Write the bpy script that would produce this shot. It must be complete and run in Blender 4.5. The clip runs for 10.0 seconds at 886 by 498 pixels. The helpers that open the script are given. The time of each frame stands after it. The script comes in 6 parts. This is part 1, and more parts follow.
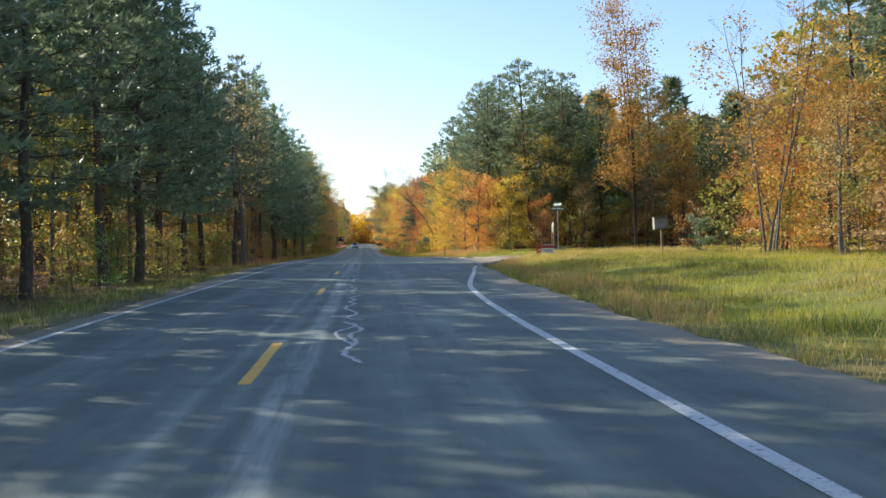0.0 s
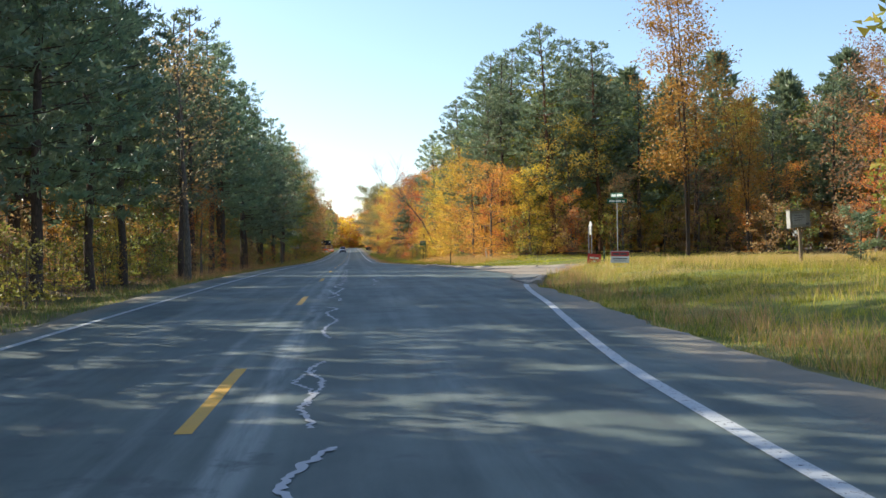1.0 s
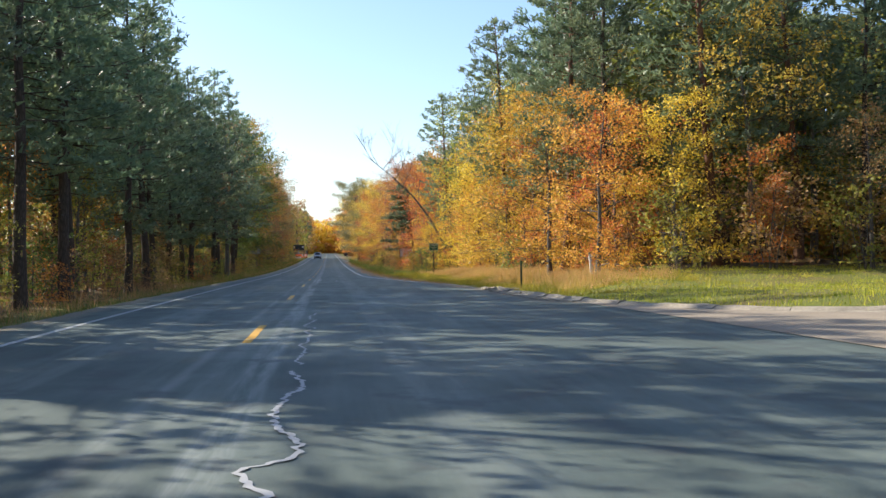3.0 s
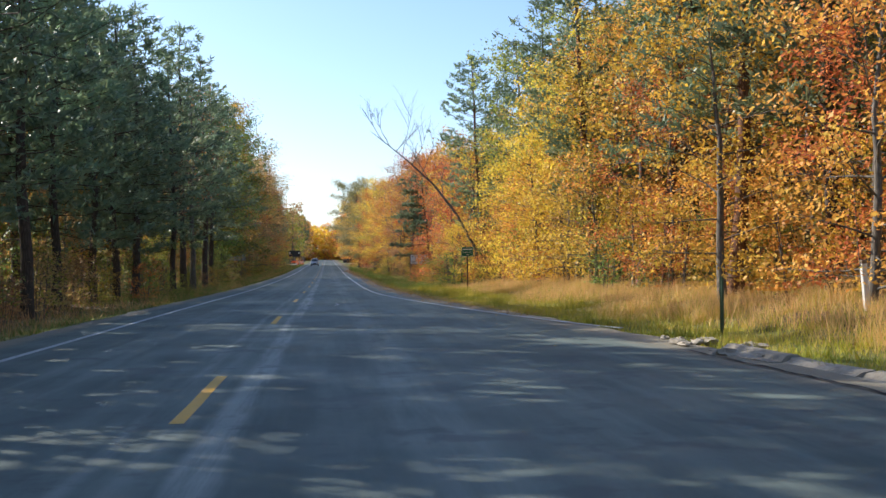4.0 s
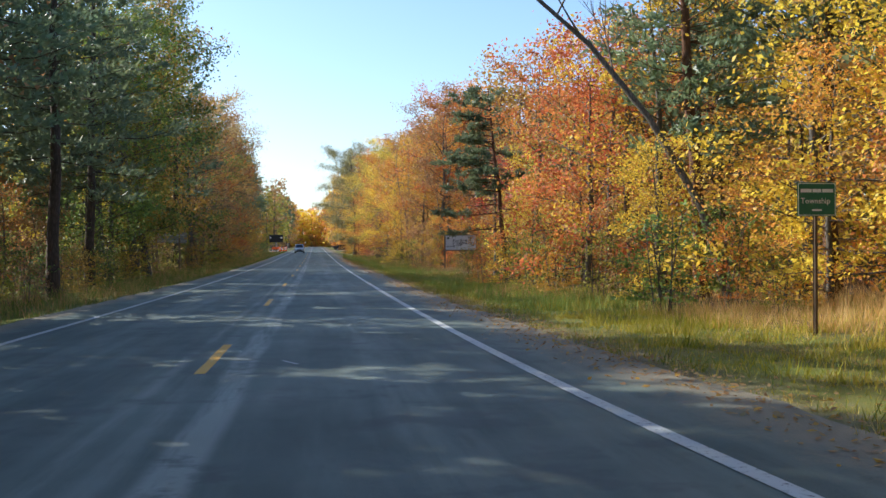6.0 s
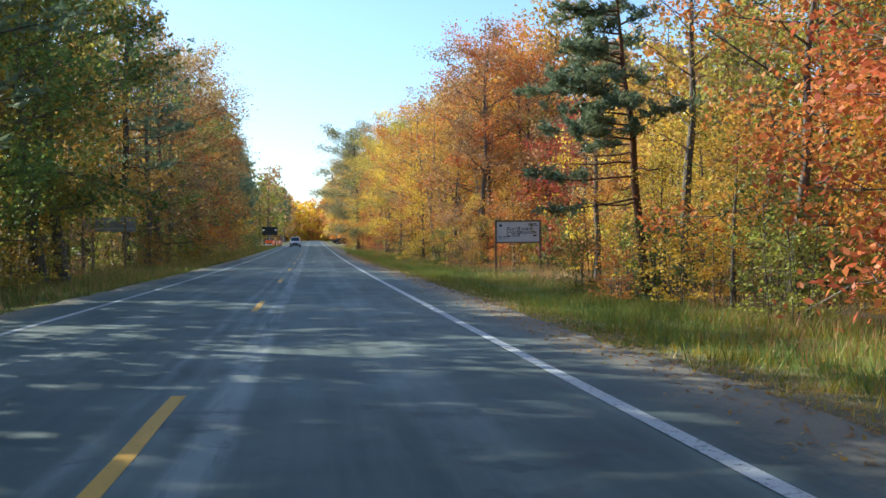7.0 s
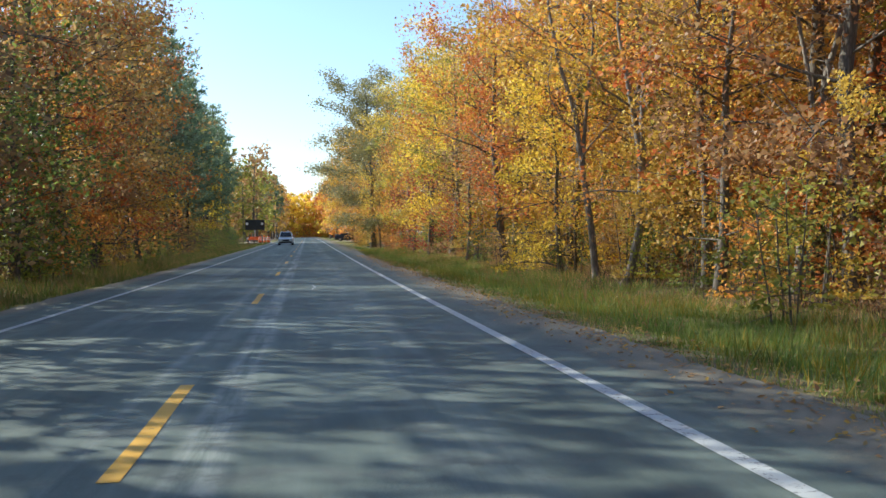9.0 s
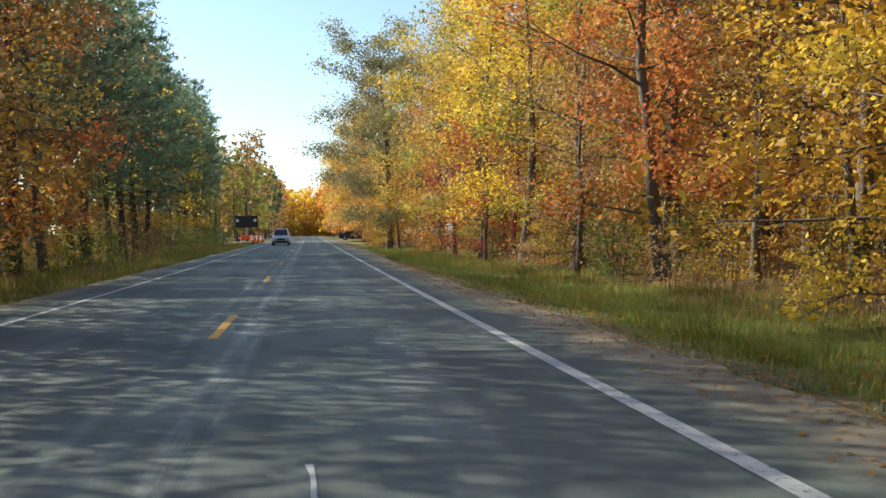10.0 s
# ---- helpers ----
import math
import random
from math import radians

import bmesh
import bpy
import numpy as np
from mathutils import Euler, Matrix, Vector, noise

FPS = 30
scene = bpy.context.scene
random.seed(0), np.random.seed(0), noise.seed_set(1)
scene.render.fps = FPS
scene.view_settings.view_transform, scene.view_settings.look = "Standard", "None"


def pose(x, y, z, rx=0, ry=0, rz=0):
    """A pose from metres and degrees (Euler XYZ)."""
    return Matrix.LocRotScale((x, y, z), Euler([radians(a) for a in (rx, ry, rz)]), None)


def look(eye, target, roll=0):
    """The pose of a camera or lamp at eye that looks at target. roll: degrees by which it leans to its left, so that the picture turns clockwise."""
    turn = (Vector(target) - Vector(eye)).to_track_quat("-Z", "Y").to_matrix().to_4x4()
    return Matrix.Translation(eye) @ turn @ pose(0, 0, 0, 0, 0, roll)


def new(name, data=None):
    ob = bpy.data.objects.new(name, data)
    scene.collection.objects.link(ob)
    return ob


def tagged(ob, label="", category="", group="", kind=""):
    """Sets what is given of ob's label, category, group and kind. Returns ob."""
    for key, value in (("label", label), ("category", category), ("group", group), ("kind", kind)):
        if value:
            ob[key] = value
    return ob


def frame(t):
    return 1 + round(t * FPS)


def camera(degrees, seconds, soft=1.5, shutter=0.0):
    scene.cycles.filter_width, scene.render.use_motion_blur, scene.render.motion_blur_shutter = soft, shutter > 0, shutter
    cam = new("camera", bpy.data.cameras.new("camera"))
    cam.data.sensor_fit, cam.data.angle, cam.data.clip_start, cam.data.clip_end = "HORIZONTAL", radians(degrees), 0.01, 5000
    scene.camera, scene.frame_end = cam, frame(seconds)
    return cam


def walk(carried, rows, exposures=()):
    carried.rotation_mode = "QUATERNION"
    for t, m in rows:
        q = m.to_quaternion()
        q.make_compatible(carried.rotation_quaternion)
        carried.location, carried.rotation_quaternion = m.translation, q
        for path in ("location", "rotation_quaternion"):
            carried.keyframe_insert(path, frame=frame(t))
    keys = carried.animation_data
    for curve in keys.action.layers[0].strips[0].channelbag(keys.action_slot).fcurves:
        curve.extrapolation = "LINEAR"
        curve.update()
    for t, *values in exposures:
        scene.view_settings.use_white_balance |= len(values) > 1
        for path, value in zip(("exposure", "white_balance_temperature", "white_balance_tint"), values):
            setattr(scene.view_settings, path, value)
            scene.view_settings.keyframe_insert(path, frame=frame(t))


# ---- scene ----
cam = camera(48.4, 10.0)
PATH = [
    (0, (1.163, -4.255, 1.378), (1.3223, -2.2617, 1.3542), -1.03),
    (0.5, (1.139, 3.957, 1.347), (1.3137, 5.9489, 1.3290), -1.08),
    (1, (1.240, 13.229, 1.359), (1.4225, 15.2201, 1.3427), -0.98),
    (1.5, (1.294, 22.512, 1.350), (1.4857, 24.5027, 1.3299), -1.00),
    (2, (1.304, 32.520, 1.318), (1.5038, 34.5103, 1.3028), -0.77),
    (2.5, (1.296, 42.372, 1.292), (1.5062, 44.3614, 1.2792), -0.77),
    (2.7, (1.186, 45.943, 1.195), (1.4120, 47.9303, 1.1837), -0.82),
    (3.8, (1.295, 68.588, 1.090), (1.5284, 70.5747, 1.1012), -0.79),
    (4, (1.311, 72.690, 1.058), (1.5444, 74.6761, 1.0662), -0.73),
    (4.5, (1.387, 82.971, 0.925), (1.6231, 84.9570, 0.9246), -0.71),
    (5, (1.422, 92.981, 0.764), (1.6672, 94.9659, 0.7538), -0.77),
    (5.5, (1.397, 103.788, 0.648), (1.6473, 105.7719, 0.6399), -0.71),
    (6, (1.319, 115.626, 0.468), (1.5767, 117.6089, 0.4522), -0.42),
    (7.3, (1.168, 143.579, 0.081), (1.4334, 145.5614, 0.0534), -0.34),
    (7.5, (1.191, 148.062, 0.043), (1.4576, 150.0444, 0.0145), -0.47),
    (8, (1.200, 159.826, -0.063), (1.4654, 161.8076, -0.0952), -0.68),
    (8.5, (1.169, 171.058, -0.154), (1.4382, 173.0400, -0.1889), -0.76),
    (9, (1.138, 182.357, -0.205), (1.4094, 184.3378, -0.2400), -0.76),
    (9.5, (1.167, 193.854, -0.254), (1.4428, 195.8340, -0.2928), -0.97),
    (10, (1.266, 205.484, -0.351), (1.5355, 207.4653, -0.3896), -1.02),
]
walk(cam, [(t, look(eye, target, roll)) for t, eye, target, roll in PATH], [(0.0, 0.64, 5860.0, 10.0), (2.5, 0.66, 5880.0, 11.5), (4.5, 0.58, 5580.0, 13.0), (6.0, 0.58, 5560.0, 10.0), (7.5, 0.76, 5250.0, 4.0), (8.5, 0.72, 5300.0, 5.0), (10.0, 0.62, 5980.0, 6.5)])

# ---- light ----
SUN_EL, SUN_AZ = 33.5, 302.0      # degrees above the horizon; compass turn from +y towards +x
to_sun = Vector((math.sin(radians(SUN_AZ)) * math.cos(radians(SUN_EL)), math.cos(radians(SUN_AZ)) * math.cos(radians(SUN_EL)), math.sin(radians(SUN_EL))))
world = bpy.data.worlds.new("sky")
scene.world = world
world.use_nodes = True
wn = world.node_tree.nodes
sky = wn.new("ShaderNodeTexSky")
sky.sky_type = "NISHITA"
sky.sun_disc = False
sky.sun_elevation = radians(SUN_EL)
sky.sun_rotation = radians(SUN_AZ)
sky.altitude = 250.0
sky.air_density, sky.dust_density, sky.ozone_density = 1.0, 1.2, 1.2
world.node_tree.links.new(sky.outputs[0], wn["Background"].inputs[0])
wn["Background"].inputs[1].default_value = 0.14
sun_data = bpy.data.lights.new("sun", "SUN")
sun_data.energy = 5.0
sun_data.angle = radians(0.53)
sun_data.color = (1.0, 0.87, 0.66)
sun = new("sun", sun_data)
sun.rotation_mode = "QUATERNION"
sun.rotation_quaternion = to_sun.to_track_quat("Z", "Y")
sun.location = to_sun * 300


# ---- materials ----
class Nodes:
    """A small wrapper to write node materials in few lines."""

    def __init__(self, name):
        self.material = bpy.data.materials.new(name)
        self.material.use_nodes = True
        self.tree = self.material.node_tree
        self.shader = self.tree.nodes["Principled BSDF"]

    def add(self, kind, **values):
        node = self.tree.nodes.new(kind)
        for key, value in values.items():
            setattr(node, key, value)
        return node

    def link(self, a, b):
        self.tree.links.new(a, b)

    def put(self, node, **values):
        for key, value in values.items():
            node.inputs[key.replace("_", " ")].default_value = value
        return node

    def noise(self, scale, detail=4.0, rough=0.55, coords=None):
        node = self.add("ShaderNodeTexNoise")
        self.put(node, Scale=scale, Detail=detail, Roughness=rough)
        if coords is not None:
            self.link(coords, node.inputs["Vector"])
        return node.outputs["Fac"]

    def ramp(self, fac, stops):
        node = self.add("ShaderNodeValToRGB")
        ramp = node.color_ramp
        while len(ramp.elements) < len(stops):
            ramp.elements.new(0.5)
        for e, (at, colour) in zip(ramp.elements, stops):
            e.position = at
            e.color = (*colour, 1.0) if len(colour) == 3 else colour
        self.link(fac, node.inputs["Fac"])
        return node.outputs["Color"]

    def mix(self, fac, a, b, blend="MIX"):
        node = self.add("ShaderNodeMix", data_type="RGBA", blend_type=blend)
        for value, socket in ((fac, node.inputs[0]), (a, node.inputs[6]), (b, node.inputs[7])):
            if hasattr(value, "is_linked"):
                self.link(value, socket)
            elif isinstance(value, tuple):
                socket.default_value = (*value, 1.0)
            else:
                socket.default_value = value
        return node.outputs[2]

    def sum(self, op, a, b=0.0):
        node = self.add("ShaderNodeMath", operation=op)
        for value, socket in ((a, node.inputs[0]), (b, node.inputs[1])):
            if hasattr(value, "is_linked"):
                self.link(value, socket)
            else:
                socket.default_value = value
        return node.outputs[0]

    def band(self, x, centre, half, soft):
        """1 inside centre +- half, fading to 0 over soft."""
        d = self.sum("ABSOLUTE", self.sum("SUBTRACT", x, centre))
        node = self.add("ShaderNodeMapRange", interpolation_type="SMOOTHSTEP")
        self.link(d, node.inputs["Value"])
        node.inputs["From Min"].default_value = half + soft
        node.inputs["From Max"].default_value = max(half - soft, 0.0)
        return node.outputs["Result"]

    def bump(self, height, strength, distance):
        node = self.add("ShaderNodeBump")
        self.put(node, Strength=strength, Distance=distance)
        self.link(height, node.inputs["Height"])
        self.link(node.outputs[0], self.shader.inputs["Normal"])


def place_coords(n):
    return n.add("ShaderNodeNewGeometry").outputs["Position"]


def plain(name, colour, rough=0.6, metal=0.0, vary=0.15, scale=30.0, bump=0.0):
    """Paint, metal or plastic with slight mottling and dirt."""
    n = Nodes(name)
    co = n.add("ShaderNodeTexCoord").outputs["Object"]
    fine, broad = n.noise(scale, 5, 0.6, co), n.noise(scale * 0.12, 3, 0.5, co)
    dark = tuple(c * (1 - vary * 1.6) for c in colour)
    light = tuple(min(1.0, c * (1 + vary)) for c in colour)
    c = n.ramp(n.mix(0.5, fine, broad), [(0.3, dark), (0.55, colour), (0.75, light)])
    n.link(c, n.shader.inputs["Base Color"])
    n.put(n.shader, Roughness=rough, Metallic=metal)
    if bump:
        n.bump(fine, bump, 0.004)
    return n.material


def foliage(name, colours, through_light=0.48, rough=0.5):
    """Leaves: every leaf has a colour of its own, every tree a small shift of it."""
    n = Nodes(name)
    leaf = n.add("ShaderNodeNewGeometry").outputs["Random Per Island"]
    tree = n.add("ShaderNodeObjectInfo").outputs["Random"]
    bough = n.noise(0.8, 2, 0.5, n.add("ShaderNodeTexCoord").outputs["Object"])
    tone = n.sum("ADD", n.sum("MULTIPLY", leaf, 0.5), n.sum("SUBTRACT", n.sum("MULTIPLY", bough, 1.5), 0.5))
    c = n.ramp(tone, [(i / max(len(colours) - 1, 1), k) for i, k in enumerate(colours)])
    hsv = n.add("ShaderNodeHueSaturation")
    n.link(n.sum("ADD", n.sum("MULTIPLY", tree, 0.04), 0.478), hsv.inputs["Hue"])
    n.link(n.sum("ADD", n.sum("MULTIPLY", tree, 0.5), 0.84), hsv.inputs["Value"])
    hsv.inputs["Saturation"].default_value = 0.96
    n.link(c, hsv.inputs["Color"])
    c = hsv.outputs["Color"]
    n.link(c, n.shader.inputs["Base Color"])
    n.put(n.shader, Roughness=rough)
    n.shader.inputs["Specular IOR Level"].default_value = 0.3
    back = n.add("ShaderNodeBsdfTranslucent")
    n.link(c, back.inputs["Color"])
    both = n.add("ShaderNodeMixShader")
    both.inputs[0].default_value = through_light
    n.link(n.shader.outputs[0], both.inputs[1])
    n.link(back.outputs[0], both.inputs[2])
    n.link(both.outputs[0], n.tree.nodes["Material Output"].inputs["Surface"])
    return n.material


def bark(name, dark, light, scale=6.0):
    n = Nodes(name)
    co = n.add("ShaderNodeTexCoord").outputs["Object"]
    stretch = n.add("ShaderNodeMapping")
    stretch.inputs["Scale"].default_value = (1.0, 1.0, 0.22)
    n.link(co, stretch.inputs["Vector"])
    plates = n.add("ShaderNodeTexVoronoi", feature="DISTANCE_TO_EDGE")
    plates.inputs["Scale"].default_value = scale * 2.2
    n.link(stretch.outputs[0], plates.inputs["Vector"])
    grain, broad = n.noise(scale * 5, 6, 0.65, stretch.outputs[0]), n.noise(scale * 0.25, 3, 0.5, co)
    c = n.mix(n.ramp(plates.outputs[0], [(0.0, (0, 0, 0)), (0.25, (1, 1, 1))]), dark, n.mix(grain, dark, light))
    c = n.mix(n.sum("MULTIPLY", broad, 0.5), c, tuple(0.7 * v for v in light))
    n.link(c, n.shader.inputs["Base Color"])
    n.put(n.shader, Roughness=0.9)
    n.bump(n.mix(0.4, plates.outputs[0], grain), 0.7, 0.03)
    return n.material


def asphalt_material():
    n = Nodes("asphalt")
    pos = place_coords(n)
    xyz = n.add("ShaderNodeSeparateXYZ")
    n.link(pos, xyz.inputs[0])
    along = n.add("ShaderNodeMapping")
    along.inputs["Scale"].default_value = (1.0, 0.07, 1.0)
    n.link(pos, along.inputs["Vector"])
    grit, broad = n.noise(90, 4, 0.7, pos), n.noise(0.55, 5, 0.6, pos)
    streak, rough_edge = n.noise(2.2, 5, 0.6, along.outputs[0]), n.noise(3.0, 6, 0.7, along.outputs[0])
    blotch = n.noise(1.3, 6, 0.65, pos)
    c = n.ramp(grit, [(0.25, (0.056, 0.077, 0.068)), (0.55, (0.107, 0.139, 0.122)), (0.8, (0.212, 0.25, 0.215))])
    c = n.mix(n.ramp(broad, [(0.36, (0, 0, 0)), (0.64, (0.75, 0.75, 0.75))]), c, (0.076, 0.1, 0.089))
    c = n.mix(n.ramp(streak, [(0.43, (0, 0, 0)), (0.68, (0.7, 0.7, 0.7))]), c, (0.174, 0.21, 0.183))
    # worn joint beside the centre line, and its fainter neighbour
    wander = n.sum("ADD", xyz.outputs[0], n.sum("MULTIPLY", n.sum("SUBTRACT", n.noise(0.35, 2, 0.5, pos), 0.5), 0.22))
    worn = n.ramp(rough_edge, [(0.36, (0, 0, 0)), (0.56, (1, 1, 1))])
    for at, half, much in ((0.45, 0.16, 0.75), (-0.32, 0.06, 0.42), (0.02, 0.1, 0.25), (2.2, 0.3, 0.2), (-2.0, 0.35, 0.2)):
        edge = n.sum("MULTIPLY", n.sum("MULTIPLY", n.band(wander, at, half, 0.07), worn), much)
        c = n.mix(edge, c, (0.305, 0.335, 0.305))
    # wheel paths polished darker, oil down the lane
    for at, half in ((1.0, 0.25), (2.95, 0.28), (-0.95, 0.25), (-2.8, 0.28)):
        c = n.mix(n.sum("MULTIPLY", n.band(xyz.outputs[0], at, half, 0.25), 0.3), c, (0.074, 0.098, 0.086))
    c = n.mix(n.ramp(blotch, [(0.55, (0, 0, 0)), (0.63, (0.65, 0.65, 0.65))]), c, (0.075, 0.088, 0.085))
    # sand and grit lying on the rim of the pavement
    rim = n.add("ShaderNodeAttribute", attribute_name="grit").outputs["Fac"]
    patchy = n.sum("ADD", n.sum("MULTIPLY", rim, 1.15), n.sum("MULTIPLY", n.sum("SUBTRACT", n.mix(0.5, n.noise(1.6, 6, 0.7, pos), n.noise(14, 4, 0.7, pos)), 0.5), 1.7))
    c = n.mix(n.ramp(patchy, [(0.2, (0, 0, 0)), (0.75, (0.95, 0.95, 0.95))]), c, n.mix(grit, (0.08, 0.072, 0.05), (0.38, 0.33, 0.235)))
    n.link(c, n.shader.inputs["Base Color"])
    n.link(n.ramp(broad, [(0.3, (0.62, 0.62, 0.62)), (0.7, (0.82, 0.82, 0.82))]), n.shader.inputs["Roughness"])
    n.shader.inputs["Specular IOR Level"].default_value = 0.4
    n.bump(n.mix(0.25, grit, blotch), 0.55, 0.012)
    return n.material


def ground_material():
    n = Nodes("leafy_soil_and_turf")
    pos = place_coords(n)
    fine, mid, broad = n.noise(38, 6, 0.7, pos), n.noise(3.2, 5, 0.65, pos), n.noise(0.28, 4, 0.6, pos)
    xyz = n.add("ShaderNodeSeparateXYZ")
    n.link(pos, xyz.inputs[0])
    cells = n.add("ShaderNodeTexVoronoi")
    cells.inputs["Scale"].default_value = 11
    n.link(pos, cells.inputs["Vector"])
    litter = n.ramp(cells.outputs["Color"], [(0.1, (0.04, 0.026, 0.014)), (0.45, (0.1, 0.055, 0.024)), (0.7, (0.18, 0.095, 0.034)), (0.95, (0.28, 0.17, 0.055))])
    litter = n.mix(fine, litter, (0.05, 0.036, 0.022))
    turf = n.ramp(fine, [(0.25, (0.07, 0.085, 0.01)), (0.5, (0.15, 0.175, 0.016)), (0.75, (0.29, 0.27, 0.035))])
    straw = n.ramp(fine, [(0.25, (0.1, 0.07, 0.022)), (0.6, (0.24, 0.17, 0.05)), (0.8, (0.36, 0.27, 0.09))])
    turf = n.mix(n.ramp(n.mix(0.45, broad, mid), [(0.46, (0, 0, 0)), (0.62, (0.85, 0.85, 0.85))]), turf, straw)
    wobble = n.sum("ADD", xyz.outputs[0], n.sum("MULTIPLY", n.sum("SUBTRACT", mid, 0.5), 3.0))
    # turf on both verges and on the open corner before the side road
    verge = n.sum("MAXIMUM", n.band(wobble, 6.6, 3.2, 1.2), n.band(wobble, -6.0, 2.0, 1.2))
    corner = n.sum("MULTIPLY", n.band(wobble, 17.5, 13.5, 2.5), n.band(xyz.outputs[1], 38.0, 50.0, 4.0))
    c = n.mix(n.sum("MAXIMUM", verge, corner), litter, turf)
    # sandy rim along the pavement
    rim = n.sum("MAXIMUM", n.band(wobble, 5.2, 0.8, 0.5), n.band(wobble, -4.7, 0.6, 0.5))
    c = n.mix(n.sum("MULTIPLY", rim, 0.75), c, n.mix(fine, (0.12, 0.09, 0.06), (0.3, 0.24, 0.16)))
    n.link(c, n.shader.inputs["Base Color"])
    n.put(n.shader, Roughness=0.95)
    n.bump(n.mix(0.5, fine, mid), 0.9, 0.06)
    return n.material


def blade_material(name, colours):
    return foliage(name, colours, 0.3, 0.6)


def worn_paint(name, colour, gone=0.4):
    """Road paint with chipped, dirty patches where the asphalt shows."""
    n = Nodes(name)
    pos = place_coords(n)
    chip, dirt = n.noise(16, 6, 0.75, pos), n.noise(2.5, 4, 0.6, pos)
    c = n.mix(n.sum("MULTIPLY", dirt, 0.45), colour, tuple(v * 0.55 for v in colour))
    c = n.mix(n.ramp(chip, [(gone - 0.06, (1, 1, 1)), (gone + 0.03, (0, 0, 0))]), c, (0.085, 0.085, 0.085))
    n.link(c, n.shader.inputs["Base Color"])
    n.put(n.shader, Roughness=0.65)
    return n.material


ASPHALT = asphalt_material()
GROUND = ground_material()
WHITE_LINE = worn_paint("white_road_paint", (0.56, 0.58, 0.56), 0.42)
YELLOW_LINE = worn_paint("yellow_road_paint", (0.72, 0.4, 0.035), 0.36)
CRACK_SEAL = worn_paint("pale_crack_filler", (0.5, 0.5, 0.49), 0.34)
CONCRETE = plain("kerb_concrete", (0.36, 0.31, 0.235), 0.9, 0, 0.3, 14, 0.6)
GUTTER = plain("dusty_gutter_concrete", (0.17, 0.17, 0.148), 0.9, 0, 0.3, 5, 0.5)
SIDE_ROAD = plain("pale_side_road_surface", (0.33, 0.27, 0.195), 0.9, 0, 0.22, 9, 0.5)
PINE_BARK = bark("pine_bark", (0.035, 0.026, 0.02), (0.17, 0.12, 0.085))
RED_BARK = bark("reddish_pine_bark", (0.07, 0.035, 0.02), (0.32, 0.15, 0.075))
GREY_BARK = bark("grey_hardwood_bark", (0.06, 0.052, 0.042), (0.29, 0.25, 0.2))
GREY_WOOD = bark("weathered_grey_bark", (0.1, 0.088, 0.072), (0.46, 0.4, 0.33))
NEEDLES = foliage("pine_needles", [(0.09, 0.14, 0.082), (0.155, 0.215, 0.118), (0.225, 0.29, 0.15), (0.33, 0.37, 0.175)], 0.38, 0.4)
LEAVES = {
    "yellow": foliage("yellow_leaves", [(0.4, 0.24, 0.02), (0.66, 0.42, 0.025), (0.8, 0.55, 0.035), (0.66, 0.52, 0.05)]),
    "gold": foliage("golden_leaves", [(0.28, 0.17, 0.03), (0.48, 0.3, 0.04), (0.62, 0.41, 0.05), (0.46, 0.37, 0.06)]),
    "orange": foliage("orange_leaves", [(0.42, 0.135, 0.03), (0.62, 0.225, 0.035), (0.72, 0.34, 0.045), (0.66, 0.44, 0.07)]),
    "red": foliage("red_leaves", [(0.34, 0.06, 0.03), (0.52, 0.1, 0.035), (0.62, 0.17, 0.045), (0.56, 0.27, 0.06)]),
    "rust": foliage("russet_leaves", [(0.22, 0.13, 0.055), (0.38, 0.23, 0.085), (0.48, 0.31, 0.115), (0.4, 0.33, 0.14)]),
    "drab": foliage("grey_olive_leaves", [(0.13, 0.12, 0.055), (0.21, 0.19, 0.085), (0.3, 0.26, 0.115), (0.38, 0.29, 0.09)], 0.32),
    "olive": foliage("turning_green_leaves", [(0.14, 0.16, 0.03), (0.27, 0.29, 0.045), (0.42, 0.4, 0.055), (0.55, 0.45, 0.06)]),
    "green": foliage("green_leaves", [(0.07, 0.11, 0.03), (0.14, 0.2, 0.045), (0.23, 0.3, 0.055), (0.36, 0.38, 0.08)]),
}
GRASS = blade_material("green_grass_blades", [(0.13, 0.17, 0.012), (0.31, 0.31, 0.016), (0.52, 0.43, 0.028), (0.66, 0.45, 0.075)])
# rank grass; some of the verges' shade is put into this darker green
GREEN_GRASS = blade_material("rank_green_grass_blades", [(0.07, 0.105, 0.02), (0.14, 0.19, 0.032), (0.24, 0.28, 0.045), (0.4, 0.36, 0.09)])
STRAW = blade_material("dry_grass_blades", [(0.3, 0.19, 0.05), (0.52, 0.36, 0.11), (0.66, 0.48, 0.17), (0.5, 0.27, 0.08)])
STALK = blade_material("ripe_seeding_grass", [(0.36, 0.17, 0.07), (0.54, 0.28, 0.11), (0.64, 0.38, 0.15), (0.46, 0.32, 0.09)])


# ---- mesh helpers ----
def mesh_object(name, bm, material, parent=None, label=""):
    data = bpy.data.meshes.new(name)
    bm.to_mesh(data)
    bm.free()
    data.materials.append(material)
    ob = new(name, data)
    if parent is not None:
        ob.parent = parent
    return tagged(ob, label)


def part(name, bm, material, parent, label=""):
    return mesh_object(name, bm, material, parent, label)


